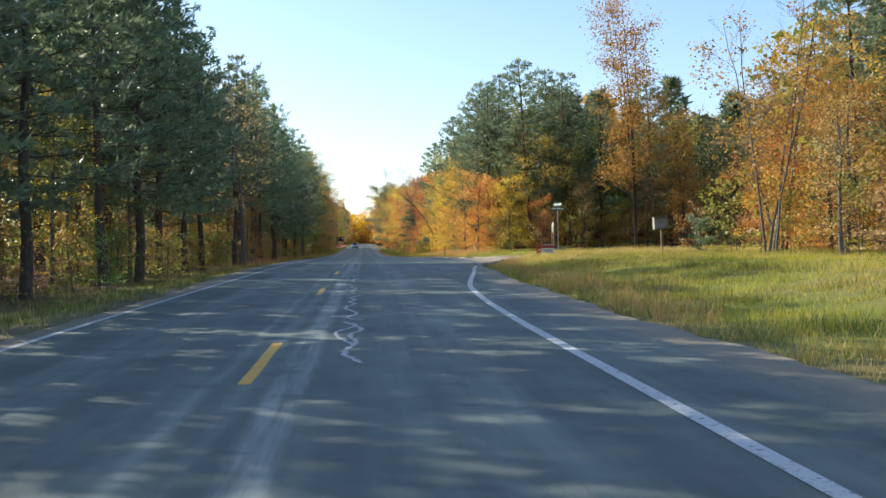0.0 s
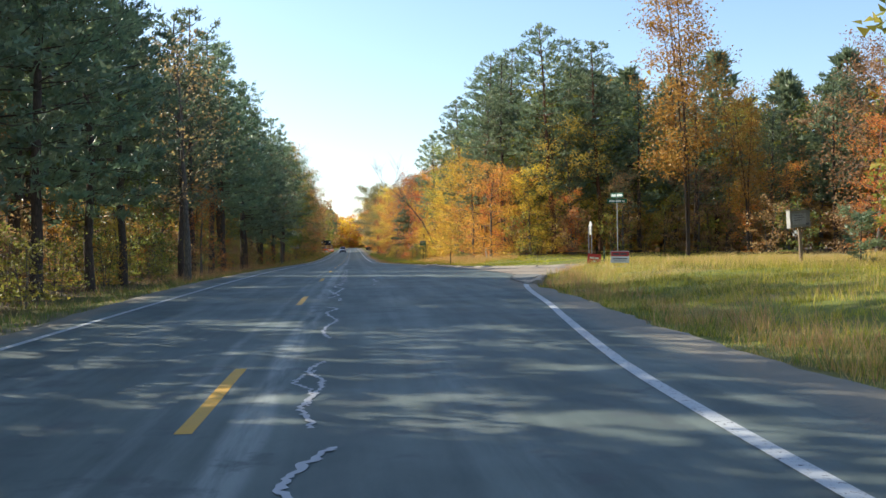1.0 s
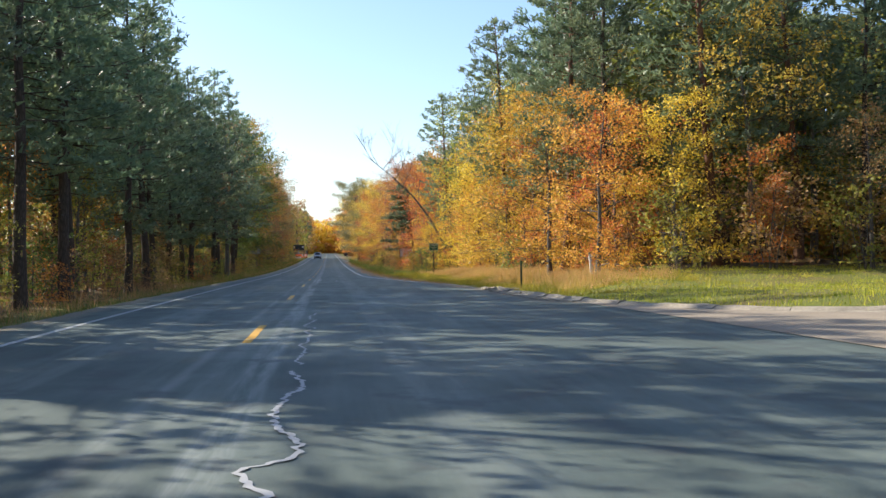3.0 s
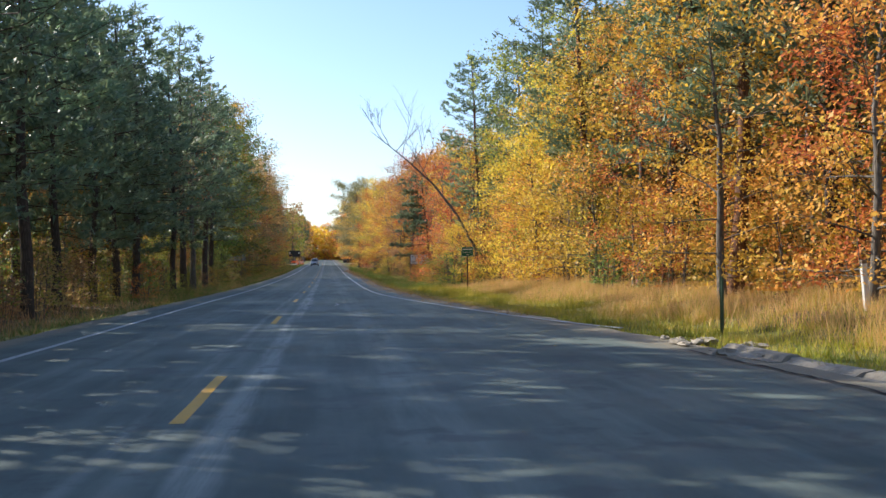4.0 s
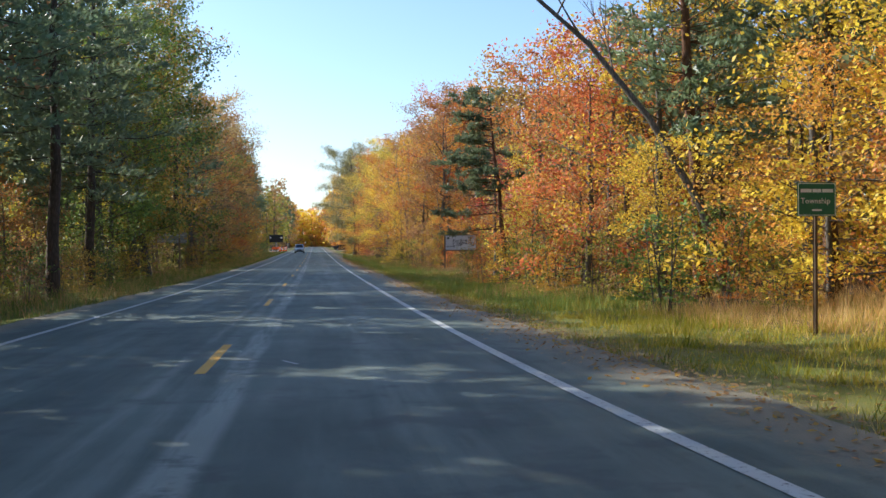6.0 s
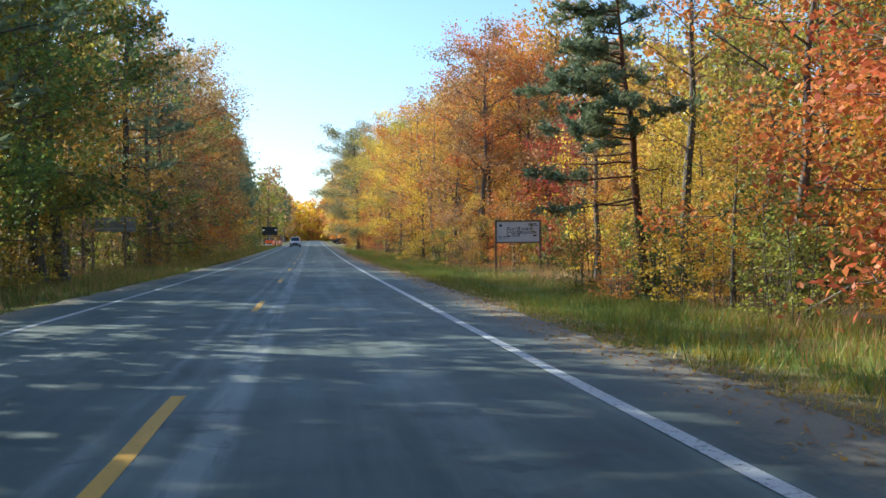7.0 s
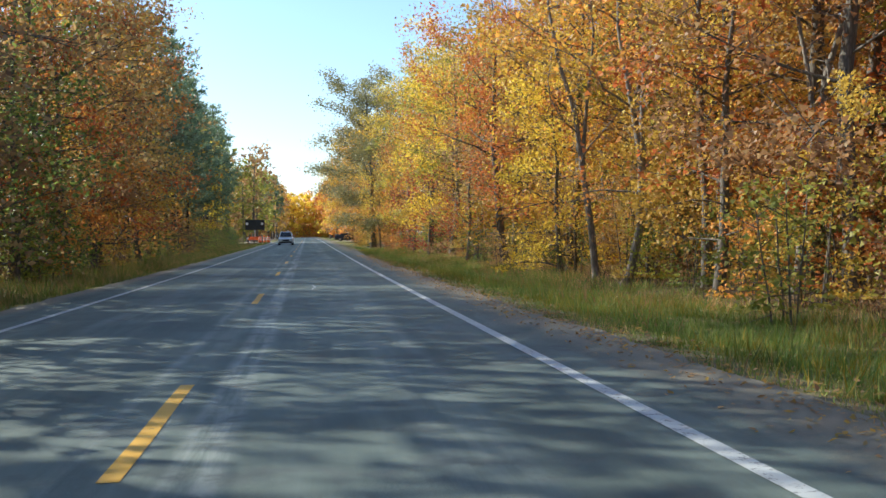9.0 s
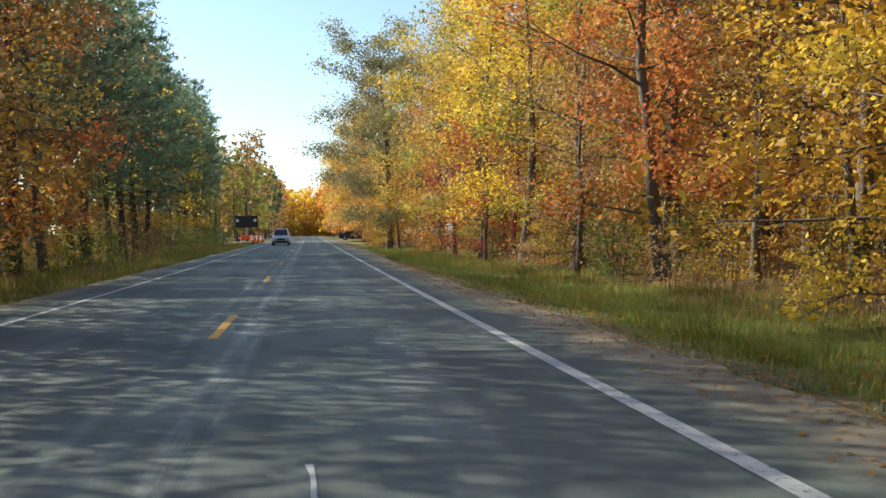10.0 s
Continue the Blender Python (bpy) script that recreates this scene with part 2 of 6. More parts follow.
def array_mesh(name, points, corners, material, smooth=False):
    """A mesh from numpy points (n, 3) and faces (m, k) that all have k corners."""
    data = bpy.data.meshes.new(name)
    count, k = corners.shape
    data.vertices.add(len(points))
    data.vertices.foreach_set("co", np.ascontiguousarray(points, dtype=np.float32).ravel())
    data.loops.add(count * k)
    data.loops.foreach_set("vertex_index", np.ascontiguousarray(corners, dtype=np.int32).ravel())
    data.polygons.add(count)
    data.polygons.foreach_set("loop_start", np.arange(0, count * k, k, dtype=np.int32))
    data.polygons.foreach_set("loop_total", np.full(count, k, dtype=np.int32))
    data.update(calc_edges=True)
    data.materials.append(material)
    if smooth:
        data.shade_smooth()
    return data


def box(bm, x0, y0, z0, x1, y1, z1, bevel=0.0):
    made = bmesh.ops.create_cube(bm, size=1.0, matrix=Matrix.LocRotScale(((x0 + x1) / 2, (y0 + y1) / 2, (z0 + z1) / 2), None, (x1 - x0, y1 - y0, z1 - z0)))
    if bevel:
        edges = list({e for v in made["verts"] for e in v.link_edges})
        bmesh.ops.bevel(bm, geom=edges, offset=bevel, segments=2, affect="EDGES", profile=0.6)
    return bm


def rod(bm, a, b, r0, r1=None, sides=10):
    a, b = Vector(a), Vector(b)
    way = b - a
    m = Matrix.Translation((a + b) / 2) @ way.to_track_quat("Z", "Y").to_matrix().to_4x4()
    bmesh.ops.create_cone(bm, cap_ends=True, segments=sides, radius1=r0, radius2=r0 if r1 is None else r1, depth=way.length, matrix=m)
    return bm


def thing(name, x, y, z=0.0, turn=0.0, label="", category="", group="", kind=""):
    ob = new(name)
    ob.empty_display_size = 0.3
    ob.matrix_world = pose(x, y, z, 0, 0, turn)
    return tagged(ob, label, category, group, kind)


def ribbon(points, half, z, steps=0):
    """A flat strip of even width along plan points."""
    bm = bmesh.new()
    rows = []
    for i, (x, y) in enumerate(points):
        x0, y0 = points[max(i - 1, 0)]
        x1, y1 = points[min(i + 1, len(points) - 1)]
        d = Vector((x1 - x0, y1 - y0)).normalized()
        w = half[i] if isinstance(half, (list, tuple)) else half
        h = z + steps * 0.0007 * (i % 7)
        rows.append([bm.verts.new((x - d.y * w, y + d.x * w, h)), bm.verts.new((x + d.y * w, y - d.x * w, h))])
    for (a, b), (c, d) in zip(rows, rows[1:]):
        bm.faces.new((a, b, d, c))
    bmesh.ops.recalc_face_normals(bm, faces=bm.faces)
    for f in bm.faces:
        if f.normal.z < 0:
            f.normal_flip()
    return bm


def curve_through(knots, step):
    """Plan points every step metres on a smooth curve through the knots."""
    out = []
    k = [knots[0], *knots, knots[-1]]
    for i in range(1, len(k) - 2):
        p0, p1, p2, p3 = (Vector(p) for p in k[i - 1:i + 3])
        n = max(2, int((p2 - p1).length / step))
        for j in range(n):
            t = j / n
            out.append(tuple(0.5 * (2 * p1 + (p2 - p0) * t + (2 * p0 - 5 * p1 + 4 * p2 - p3) * t * t + (3 * p1 - p0 - 3 * p2 + p3) * t ** 3)))
    return [*out, tuple(knots[-1])]


def smooth(a, b, v):
    t = min(max((v - a) / (b - a), 0.0), 1.0)
    return t * t * (3 - 2 * t)


# ---- ground ----
PROFILE = [(-20, 0.0), (20, 0.0), (60, -0.159), (100, -0.633), (140, -1.198), (180, -1.546), (220, -1.72), (260, -1.737), (310, -1.697), (360, -1.638)]


def lie(y):
    """How high the road lies at y: it falls gently at first, and lies level further on."""
    if y <= -20 or y >= 360:
        return PROFILE[0 if y < 0 else -1][1]
    i = max(k for k in range(len(PROFILE) - 1) if PROFILE[k][0] <= y)
    slopes = []
    for k in (i, i + 1):
        (ya, za), (yb, zb) = PROFILE[max(k - 1, 0)], PROFILE[min(k + 1, len(PROFILE) - 1)]
        slopes.append((zb - za) / (yb - ya))
    (ya, za), (yb, zb) = PROFILE[i], PROFILE[i + 1]
    d, t = yb - ya, (y - ya) / (yb - ya)
    return (2 * t ** 3 - 3 * t ** 2 + 1) * za + (t ** 3 - 2 * t ** 2 + t) * d * slopes[0] + (3 * t ** 2 - 2 * t ** 3) * zb + (t ** 3 - t ** 2) * d * slopes[1]


def lay(ob):
    """Lets a long flat mesh follow the road's profile."""
    for v in ob.data.vertices:
        v.co.z += lie(v.co.y)
    return ob


def near_edge(x):
    """Where the near rim of the side road lies at x."""
    for (x0, y0), (x1, y1) in zip(NEAR_RIM, NEAR_RIM[1:]):
        if x0 <= x <= x1:
            return y0 + (y1 - y0) * (x - x0) / (x1 - x0)
    return NEAR_RIM[0][1] if x < NEAR_RIM[0][0] else NEAR_RIM[-1][1]


def far_edge(x):
    for (x0, y0), (x1, y1) in zip(FAR_RIM, FAR_RIM[1:]):
        if x0 <= x <= x1:
            return y0 + (y1 - y0) * (x - x0) / (x1 - x0)
    return FAR_RIM[0][1] if x < FAR_RIM[0][0] else FAR_RIM[-1][1]


NEAR_RIM = [(7.12, 45.2), (7.72, 48.4), (8.35, 50.9), (9.01, 53.12), (10.22, 55.54), (11.96, 58.57), (14.22, 61.16), (18.67, 61.9), (60.0, 62.2)]
FAR_RIM = [(7.17, 91.35), (7.35, 83.03), (7.46, 77.47), (8.46, 73.78), (9.56, 71.56), (11.48, 69.61), (14.91, 67.96), (18.62, 67.5), (60.0, 67.7)]


def land(x, y):
    """Height of the ground: verges a little under the road, the corner field and forest floor a little over it."""
    z = -0.1
    z -= 0.2 * smooth(-5.2, -7.0, x) * (1 - smooth(-8.5, -11, x))
    z += 0.35 * smooth(-9, -15, x)
    field = smooth(7.5, 14, x) * (1 - smooth(66, 90, y))
    z += 0.5 * field
    dip = smooth(5.6, 7.5, x) * (1 - smooth(9.0, 13, x)) * smooth(140, 165, y)
    z -= 0.18 * dip
    z += 0.4 * smooth(80, 88, y) * smooth(8.9, 12.0, x) * (1 - smooth(122, 142, y))
    z += 0.35 * smooth(10 + 3.5 * smooth(135, 160, y), 18, x) * smooth(75, 95, y)
    if x > 6.5 and 46 < y < 95:
        inside = smooth(-1.2, 0.2, y - near_edge(x)) * smooth(-1.2, 0.2, far_edge(x) - y)
        z += (-0.14 + 0.35 * smooth(10, 22, x) - z) * inside
    if abs(x) > 4.0:
        z += 0.08 * noise.noise(Vector((x * 0.35, y * 0.35, 0))) * smooth(4.5, 8, abs(x))
    return z + lie(y)


def spread(pieces):
    out = []
    for a, b, step in pieces:
        out += list(np.arange(a, b, step))
    return [*out, pieces[-1][1]]


gx = spread([(-2600, -200, 400), (-200, -40, 20), (-40, -16, 3), (-16, -3, 0.8), (-3, 4, 3.5), (4, 24, 0.8), (24, 60, 4), (60, 200, 20), (200, 2600, 400)])
gy = spread([(-400, -40, 90), (-40, -10, 6), (-10, 240, 1.5), (240, 420, 6), (420, 900, 40), (900, 3600, 450)])
pts = np.array([(x, y, land(x, y)) for y in gy for x in gx])
nx = len(gx)
quads = np.array([(j * nx + i, j * nx + i + 1, (j + 1) * nx + i + 1, (j + 1) * nx + i) for j in range(len(gy) - 1) for i in range(nx - 1)])
tagged(new("ground", array_mesh("ground", pts, quads, GROUND, True)), "leaf-littered forest floor with turf verges beside the road", "ground", kind="structure")

# ---- road ----
RIGHT_EDGE = [(-60, 5.3), (6.15, 5.72), (11.91, 5.6), (17.83, 5.76), (26.55, 5.96), (34.24, 6.52), (43.8, 7.0), (45.2, 7.12), (48.4, 7.72), (50.9, 8.35), (53.12, 9.01)]
RIGHT_EDGE_FAR = [(73.78, 8.46), (77.47, 7.46), (83.03, 7.35), (91.35, 7.17), (97.97, 6.87), (105.74, 6.15), (116.12, 5.58), (125.55, 5.38), (141.31, 5.13), (170.89, 5.4), (200.44, 5.18), (253.81, 5.1), (640, 5.2)]
LEFT_EDGE = [(-60, -4.1), (20, -4.1), (45, -4.95), (110, -5.0), (260, -5.1), (640, -5.1)]


def edge_at(table, y):
    for (y0, x0), (y1, x1) in zip(table, table[1:]):
        if y0 <= y <= y1:
            x = x0 + (x1 - x0) * (y - y0) / (y1 - y0 + 1e-9)
            return x + 0.2 * noise.noise(Vector((y * 0.45, table[0][1], 0))) + 0.1 * noise.noise(Vector((y * 1.7, table[0][1], 4)))
    return table[-1][1]


def build_road():
    bm = bmesh.new()
    grit_layer = bm.verts.layers.float.new("grit")
    rng = random.Random(3)
    ys = spread([(-60, 0, 6), (0, 250, 0.5), (250, 600, 5)])
    rows = []
    for y in ys:
        xl = edge_at(LEFT_EDGE, y) + rng.uniform(-0.03, 0.03)
        if y <= 54:
            xr = edge_at(RIGHT_EDGE, y)
        elif y < 76:
            xr = 9.0
        else:
            xr = edge_at(RIGHT_EDGE_FAR, y)
        xr += rng.uniform(-0.03, 0.03)
        row_v = []
        for x, z, rim in ((xl, -0.16, 1.0), (xl + 0.03, -0.012, 1.0), (xl + 0.9, -0.006, 0.0), (-3.545, 0, 0.0), (0, 0.0, 0.0), (3.3, 0, 0.0), (xr - 1.3, -0.004, 0.0), (xr - 0.03, -0.012, 1.0), (xr, -0.16, 1.0)):
            v = bm.verts.new((x, y, z))
            v[grit_layer] = rim
            row_v.append(v)
        rows.append(row_v)
    for a, b in zip(rows, rows[1:]):
        for i in range(8):
            bm.faces.new((a[i], a[i + 1], b[i + 1], b[i]))
    ob = lay(mesh_object("road", bm, ASPHALT))
    return tagged(ob, "worn grey two-lane asphalt road in dappled tree shade", "road", kind="structure")


build_road()


def crack(points, width, seed):
    rng = random.Random(seed)
    dense = []
    for (x0, y0), (x1, y1) in zip(points, points[1:]):
        n = max(2, int(math.hypot(x1 - x0, y1 - y0) / 0.22))
        for i in range(n):
            t = i / n
            dense.append((x0 + (x1 - x0) * t + rng.uniform(-0.03, 0.03), y0 + (y1 - y0) * t + rng.uniform(-0.015, 0.015)))
    dense.append(points[-1])
    half = [width * rng.uniform(0.55, 1.25) for _ in dense]
    return ribbon(dense, half, 0.006, 1)


def build_side_road():
    near_p, far_p = curve_through(NEAR_RIM[2:], 0.8), curve_through(FAR_RIM[2:], 0.8)
    bm = bmesh.new()
    n = 60

    def at(points, f):
        i = f * (len(points) - 1)
        a, b = points[int(i)], points[min(int(i) + 1, len(points) - 1)]
        t = i - int(i)
        return a[0] + (b[0] - a[0]) * t, a[1] + (b[1] - a[1]) * t

    rows = []
    for j in range(n + 1):
        (xa, ya), (xb, yb) = at(near_p, j / n), at(far_p, j / n)
        rows.append([bm.verts.new((xa + (xb - xa) * k / 6, ya + (yb - ya) * k / 6, 0.006 + 0.35 * smooth(10, 22, xa + (xb - xa) * k / 6))) for k in range(7)])
    for a, b in zip(rows, rows[1:]):
        for i in range(6):
            bm.faces.new((a[i], b[i], b[i + 1], a[i + 1]))
    ob = lay(mesh_object("side_road", bm, SIDE_ROAD))
    ob.data.shade_smooth()
    tagged(ob, "pale sandy side road joining the highway", "road", kind="structure")

    far_kerb = [p for p in curve_through(FAR_RIM, 0.4) if p[1] < 87.4]
    near_kerb = curve_through(NEAR_RIM, 0.8)
    for line, label in ((near_kerb, "low weathered concrete kerb round the grassy corner"), (far_kerb, "chipped pale concrete kerb, broken at its end")):
        bm = bmesh.new()
        rng = random.Random(len(line))
        near = line is near_kerb
        side = 1 if near else -1
        per = 3 if near else 4
        for start in range(0, len(line) - 1, per):
            # each cast length has sunk and tilted a little on its own
            sink, push = rng.uniform(-0.035, 0.005), rng.uniform(-0.03, 0.04)
            if not near and start < 5 * per:
                sink, push = rng.uniform(-0.06, 0.0), rng.uniform(-0.06, 0.12)
            rows = []
            for i in range(start, min(start + per, len(line) - 1) + 1):
                x, y = line[i]
                x0, y0 = line[max(i - 1, 0)]
                x1, y1 = line[min(i + 1, len(line) - 1)]
                d = Vector((x1 - x0, y1 - y0)).normalized()
                out = Vector((d.y, -d.x)) * side
                nip = 0.006 if i == start else -0.006 if i == start + per else 0.0
                lift = 0.35 * smooth(10, 22, x) + sink + rng.uniform(-0.015, 0.012)
                sec = ((-0.22, -0.12), (-0.2, 0.02), (-0.02, 0.03), (0.04, 0.07), (0.1, 0.1), (0.22, 0.105), (0.3, 0.08), (0.32, -0.12))
                rows.append([bm.verts.new((x + out.x * (o + push + rng.uniform(-0.018, 0.018)) + d.x * nip, y + out.y * (o + push) + d.y * nip, z + lift + (rng.uniform(-0.012, 0.012) if z > 0 else 0))) for o, z in sec])
            for a, b in zip(rows, rows[1:]):
                for i in range(7):
                    bm.faces.new((a[i], a[i + 1], b[i + 1], b[i]))
            bm.faces.new(rows[0])
            bm.faces.new(rows[-1][::-1])
        bmesh.ops.recalc_face_normals(bm, faces=bm.faces)
        tagged(lay(mesh_object("kerb", bm, CONCRETE)), label, "kerb", kind="structure")
    # the gutter's open joint, and soil washed over the broken end
    joint = [(x - 0.55, y) for x, y in far_kerb[:26]]
    tagged(lay(mesh_object("gutter_joint", crack([joint[0], *joint[3::3]], 0.03, 5), plain("dark_open_joint", (0.02, 0.02, 0.02), 0.95, 0, 0.3))), "dark open joint along the gutter", "road crack", kind="structure")
    # cast gutter round the corner between the asphalt and the kerb, with its open joint
    rim_p, joint_p = curve_through([(7.1, 45.0), (7.68, 48.4), (8.3, 50.9), (8.95, 53.1), (9.3, 53.9)], 0.5), curve_through([(6.82, 45.4), (6.88, 47.0), (6.98, 48.7), (7.35, 51.0), (7.75, 53.2), (8.2, 55.2)], 0.5)
    bm = bmesh.new()
    rows = []
    for j in range(21):
        (xa, ya), (xb, yb) = at(joint_p, j / 20), at(rim_p, j / 20)
        rows.append([bm.verts.new((xa + (xb - xa) * k / 4, ya + (yb - ya) * k / 4, (0.008, 0.007, 0.008, 0.014, 0.03)[k])) for k in range(5)])
    for a, b in zip(rows, rows[1:]):
        for i in range(4):
            bm.faces.new((a[i], a[i + 1], b[i + 1], b[i]))
    tagged(lay(mesh_object("gutter", bm, GUTTER)), "dusty pale concrete gutter curving round the corner", "gutter", kind="structure")
    dark = plain("dark_gutter_joint", (0.022, 0.022, 0.024), 0.95, 0, 0.3)
    for points, width in ((joint_p[::2], 0.022), ([(7.0, 49.2), (7.25, 50.0), (7.2, 50.8), (7.5, 51.4)], 0.025)):
        bm = crack(points, width, 17)
        for v in bm.verts:
            v.co.z += 0.006
        tagged(lay(mesh_object("gutter_joint", bm, dark)), "dark open joint along the gutter", "road crack", kind="structure")
    rng = random.Random(8)
    for k in range(14):
        x, y = 7.35 + rng.uniform(-0.45, 0.75), 87.4 + rng.uniform(-2.2, 2.2)
        bm = bmesh.new()
        bmesh.ops.create_icosphere(bm, subdivisions=2, radius=1.0)
        s = rng.uniform(0.05, 0.13)
        for v in bm.verts:
            v.co *= 1 + 0.7 * noise.noise(v.co * 1.3 + Vector((k * 9.1, 0, 0)))
            v.co = Vector((v.co.x * s * 1.5, v.co.y * s * 1.2, v.co.z * s * 0.6))
        ob = mesh_object("stone", bm, CONCRETE)
        ob.matrix_world = pose(x, y, lie(y) + 0.02, 0, 0, rng.uniform(0, 360))
        tagged(ob, "broken lump of kerb concrete in washed soil", "stone", "broken kerb lumps")


build_side_road()

# road markings
LINE_R = [(3.6, -30), (3.6, 5), (3.66, 13.2), (3.8, 18), (4.05, 22.5), (4.35, 25.5), (4.95, 30.4), (5.42, 34), (6.15, 40.4), (6.72, 44.3)]
LINE_R_FAR = [(7.3, 92.4), (6.8, 94.6), (6.1, 98.8), (5.42, 103.8), (4.85, 109), (4.22, 116), (3.8, 125), (3.69, 138)] + [(3.69, y) for y in range(155, 600, 5)]
for points in (curve_through(LINE_R, 1.2), curve_through(LINE_R_FAR, 1.5)):
    tagged(lay(mesh_object("edge_line", ribbon(points, 0.075, 0.005), WHITE_LINE)), "worn white edge line painted on the asphalt", "road marking", kind="structure")
tagged(lay(mesh_object("edge_line", ribbon([(-3.545, y) for y in range(-30, 591, 3)], 0.065, 0.005), WHITE_LINE)), "worn white edge line painted on the asphalt", "road marking", kind="structure")
for k in range(-1, 34):
    y0 = 5.2 + 15.24 * k
    bm = ribbon([(0.0, y0), (0.005, y0 + 1.2), (-0.004, y0 + 2.5), (0.0, y0 + 3.75)], 0.065, 0.005)
    tagged(lay(mesh_object("centre_dash", bm, YELLOW_LINE)), "short yellow centre dash painted on the asphalt", "road marking", "centre dashes", "structure")


def crack_run(y0, y1, x, swing, seed, width=0.035):
    """A sealed crack that winds to and fro, with longer throws now and then."""
    rng = random.Random(seed)
    points, y, side = [], y0, 1
    while y < y1:
        throw = swing * (rng.uniform(0.25, 0.8) if rng.random() < 0.85 else rng.uniform(0.9, 1.4))
        points.append((x + side * throw, y))
        y += rng.uniform(0.35, 1.3)
        side = -side if rng.random() < 0.8 else side
    return crack([(px + rng.uniform(-0.014, 0.014), py) for px, py in curve_through(points, 0.1)], width, seed)


for y0, y1, x, swing, seed, width in ((5.0, 6.2, 0.95, 0.12, 11, 0.03), (6.6, 12.4, 0.98, 0.17, 1, 0.034), (8.6, 12.0, 0.86, 0.2, 12, 0.026), (12.4, 20.0, 0.92, 0.13, 2, 0.034), (20.5, 25.5, 0.85, 0.15, 3, 0.026), (21.5, 24.6, 0.72, 0.22, 13, 0.02), (27.5, 35.5, 0.85, 0.15, 4, 0.026),
                                  (37.0, 48.6, 0.8, 0.14, 5, 0.03), (40.3, 43.2, 0.62, 0.12, 14, 0.028), (50.0, 62.5, 0.88, 0.16, 6, 0.026), (63.0, 74.0, 0.85, 0.08, 8, 0.016), (104.5, 118.0, 0.62, 0.16, 7, 0.028), (106.5, 112.0, 0.48, 0.1, 15, 0.02)):
    tagged(lay(mesh_object("crack_filler", crack_run(y0, y1, x, swing, seed, width), CRACK_SEAL)), "pale filler in a winding crack of the asphalt", "road crack", kind="structure")
for points in ([(2.0, 49.0), (2.16, 50.0), (1.98, 51.0), (2.1, 52.0)], [(1.9, 46.2), (2.0, 46.8)], [(1.55, 107), (1.7, 108.4), (1.6, 109.5)], [(0.9, 128.4), (1.1, 127.9)], [(1.25, 208.6), (1.32, 209.8), (1.24, 211.2)]):
    tagged(lay(mesh_object("crack_filler", crack(points, 0.022, 9), CRACK_SEAL)), "pale filler in a short crack of the asphalt", "road crack", kind="structure")
# dark broken surface beside the edge line
DARK_CRACK = plain("dark_open_crack", (0.025, 0.026, 0.027), 0.95, 0, 0.3)
rng = random.Random(41)
for k in range(26):
    y = 162 + k * 0.38 + rng.uniform(-0.4, 0.4)
    x = rng.choice((3.5, 3.3, 2.9, 2.4)) + rng.uniform(-0.25, 0.25)
    points = [(x, y)]
    for _ in range(rng.randint(2, 4)):
        points.append((points[-1][0] + rng.uniform(-0.35, 0.35), points[-1][1] + rng.uniform(0.1, 0.5)))
    tagged(lay(mesh_object("crack", crack(points, rng.uniform(0.003, 0.006), k + 50), DARK_CRACK)), "dark open crack near the edge line", "road crack", kind="structure")


# ---- trees ----
class Wood:
    """Collects tapered tubes into one mesh."""

    def __init__(self):
        self.points, self.faces = [], []

    def tube(self, line, radii, sides):
        base = len(self.points)
        for i, p in enumerate(line):
            a, b = Vector(line[max(i - 1, 0)]), Vector(line[min(i + 1, len(line) - 1)])
            way = (b - a).normalized()
            u = way.cross(Vector((0.31, 0.95, 0.05))).normalized()
            v = way.cross(u)
            for k in range(sides):
                t = 2 * math.pi * k / sides
                self.points.append(Vector(p) + (u * math.cos(t) + v * math.sin(t)) * radii[i])
        for i in range(len(line) - 1):
            for k in range(sides):
                a, b = base + i * sides + k, base + i * sides + (k + 1) % sides
                self.faces.append((a, b, b + sides, a + sides))

    def mesh(self, name, material):
        return array_mesh(name, np.array([tuple(p) for p in self.points]), np.array(self.faces), material, True)


def leaf_mesh(name, centres, size, material, rng, long=1.0, up=0.35, ways=None, corners=4):
    """Leaves as small folded four-cornered blades, one island each."""
    n = len(centres)
    normal = rng.normal(size=(n, 3))
    normal[:, 2] = np.abs(normal[:, 2]) + up
    normal /= np.linalg.norm(normal, axis=1)[:, None]
    side = ways if ways is not None else rng.normal(size=(n, 3))
    u = side - normal * np.sum(side * normal, axis=1)[:, None]
    u /= np.linalg.norm(u, axis=1)[:, None] + 1e-9
    v = np.cross(normal, u)
    s = (size * rng.uniform(0.6, 1.35, n))[:, None]
    fold = normal * s * rng.uniform(-0.25, 0.25, n)[:, None]
    if corners == 3:
        p = np.stack([centres - u * s * 0.8, centres - v * s * 0.75 + u * s * 0.6 + fold, centres + v * s * 0.8 + u * s * 0.5 - fold], axis=1).reshape(-1, 3)
        return array_mesh(name, p, np.arange(3 * n).reshape(n, 3), material)
    p = np.stack([centres - u * s * long, centres - v * s * 0.55 + fold, centres + u * s * long, centres + v * s * 0.55 + fold], axis=1).reshape(-1, 3)
    return array_mesh(name, p, np.arange(4 * n).reshape(n, 4), material)


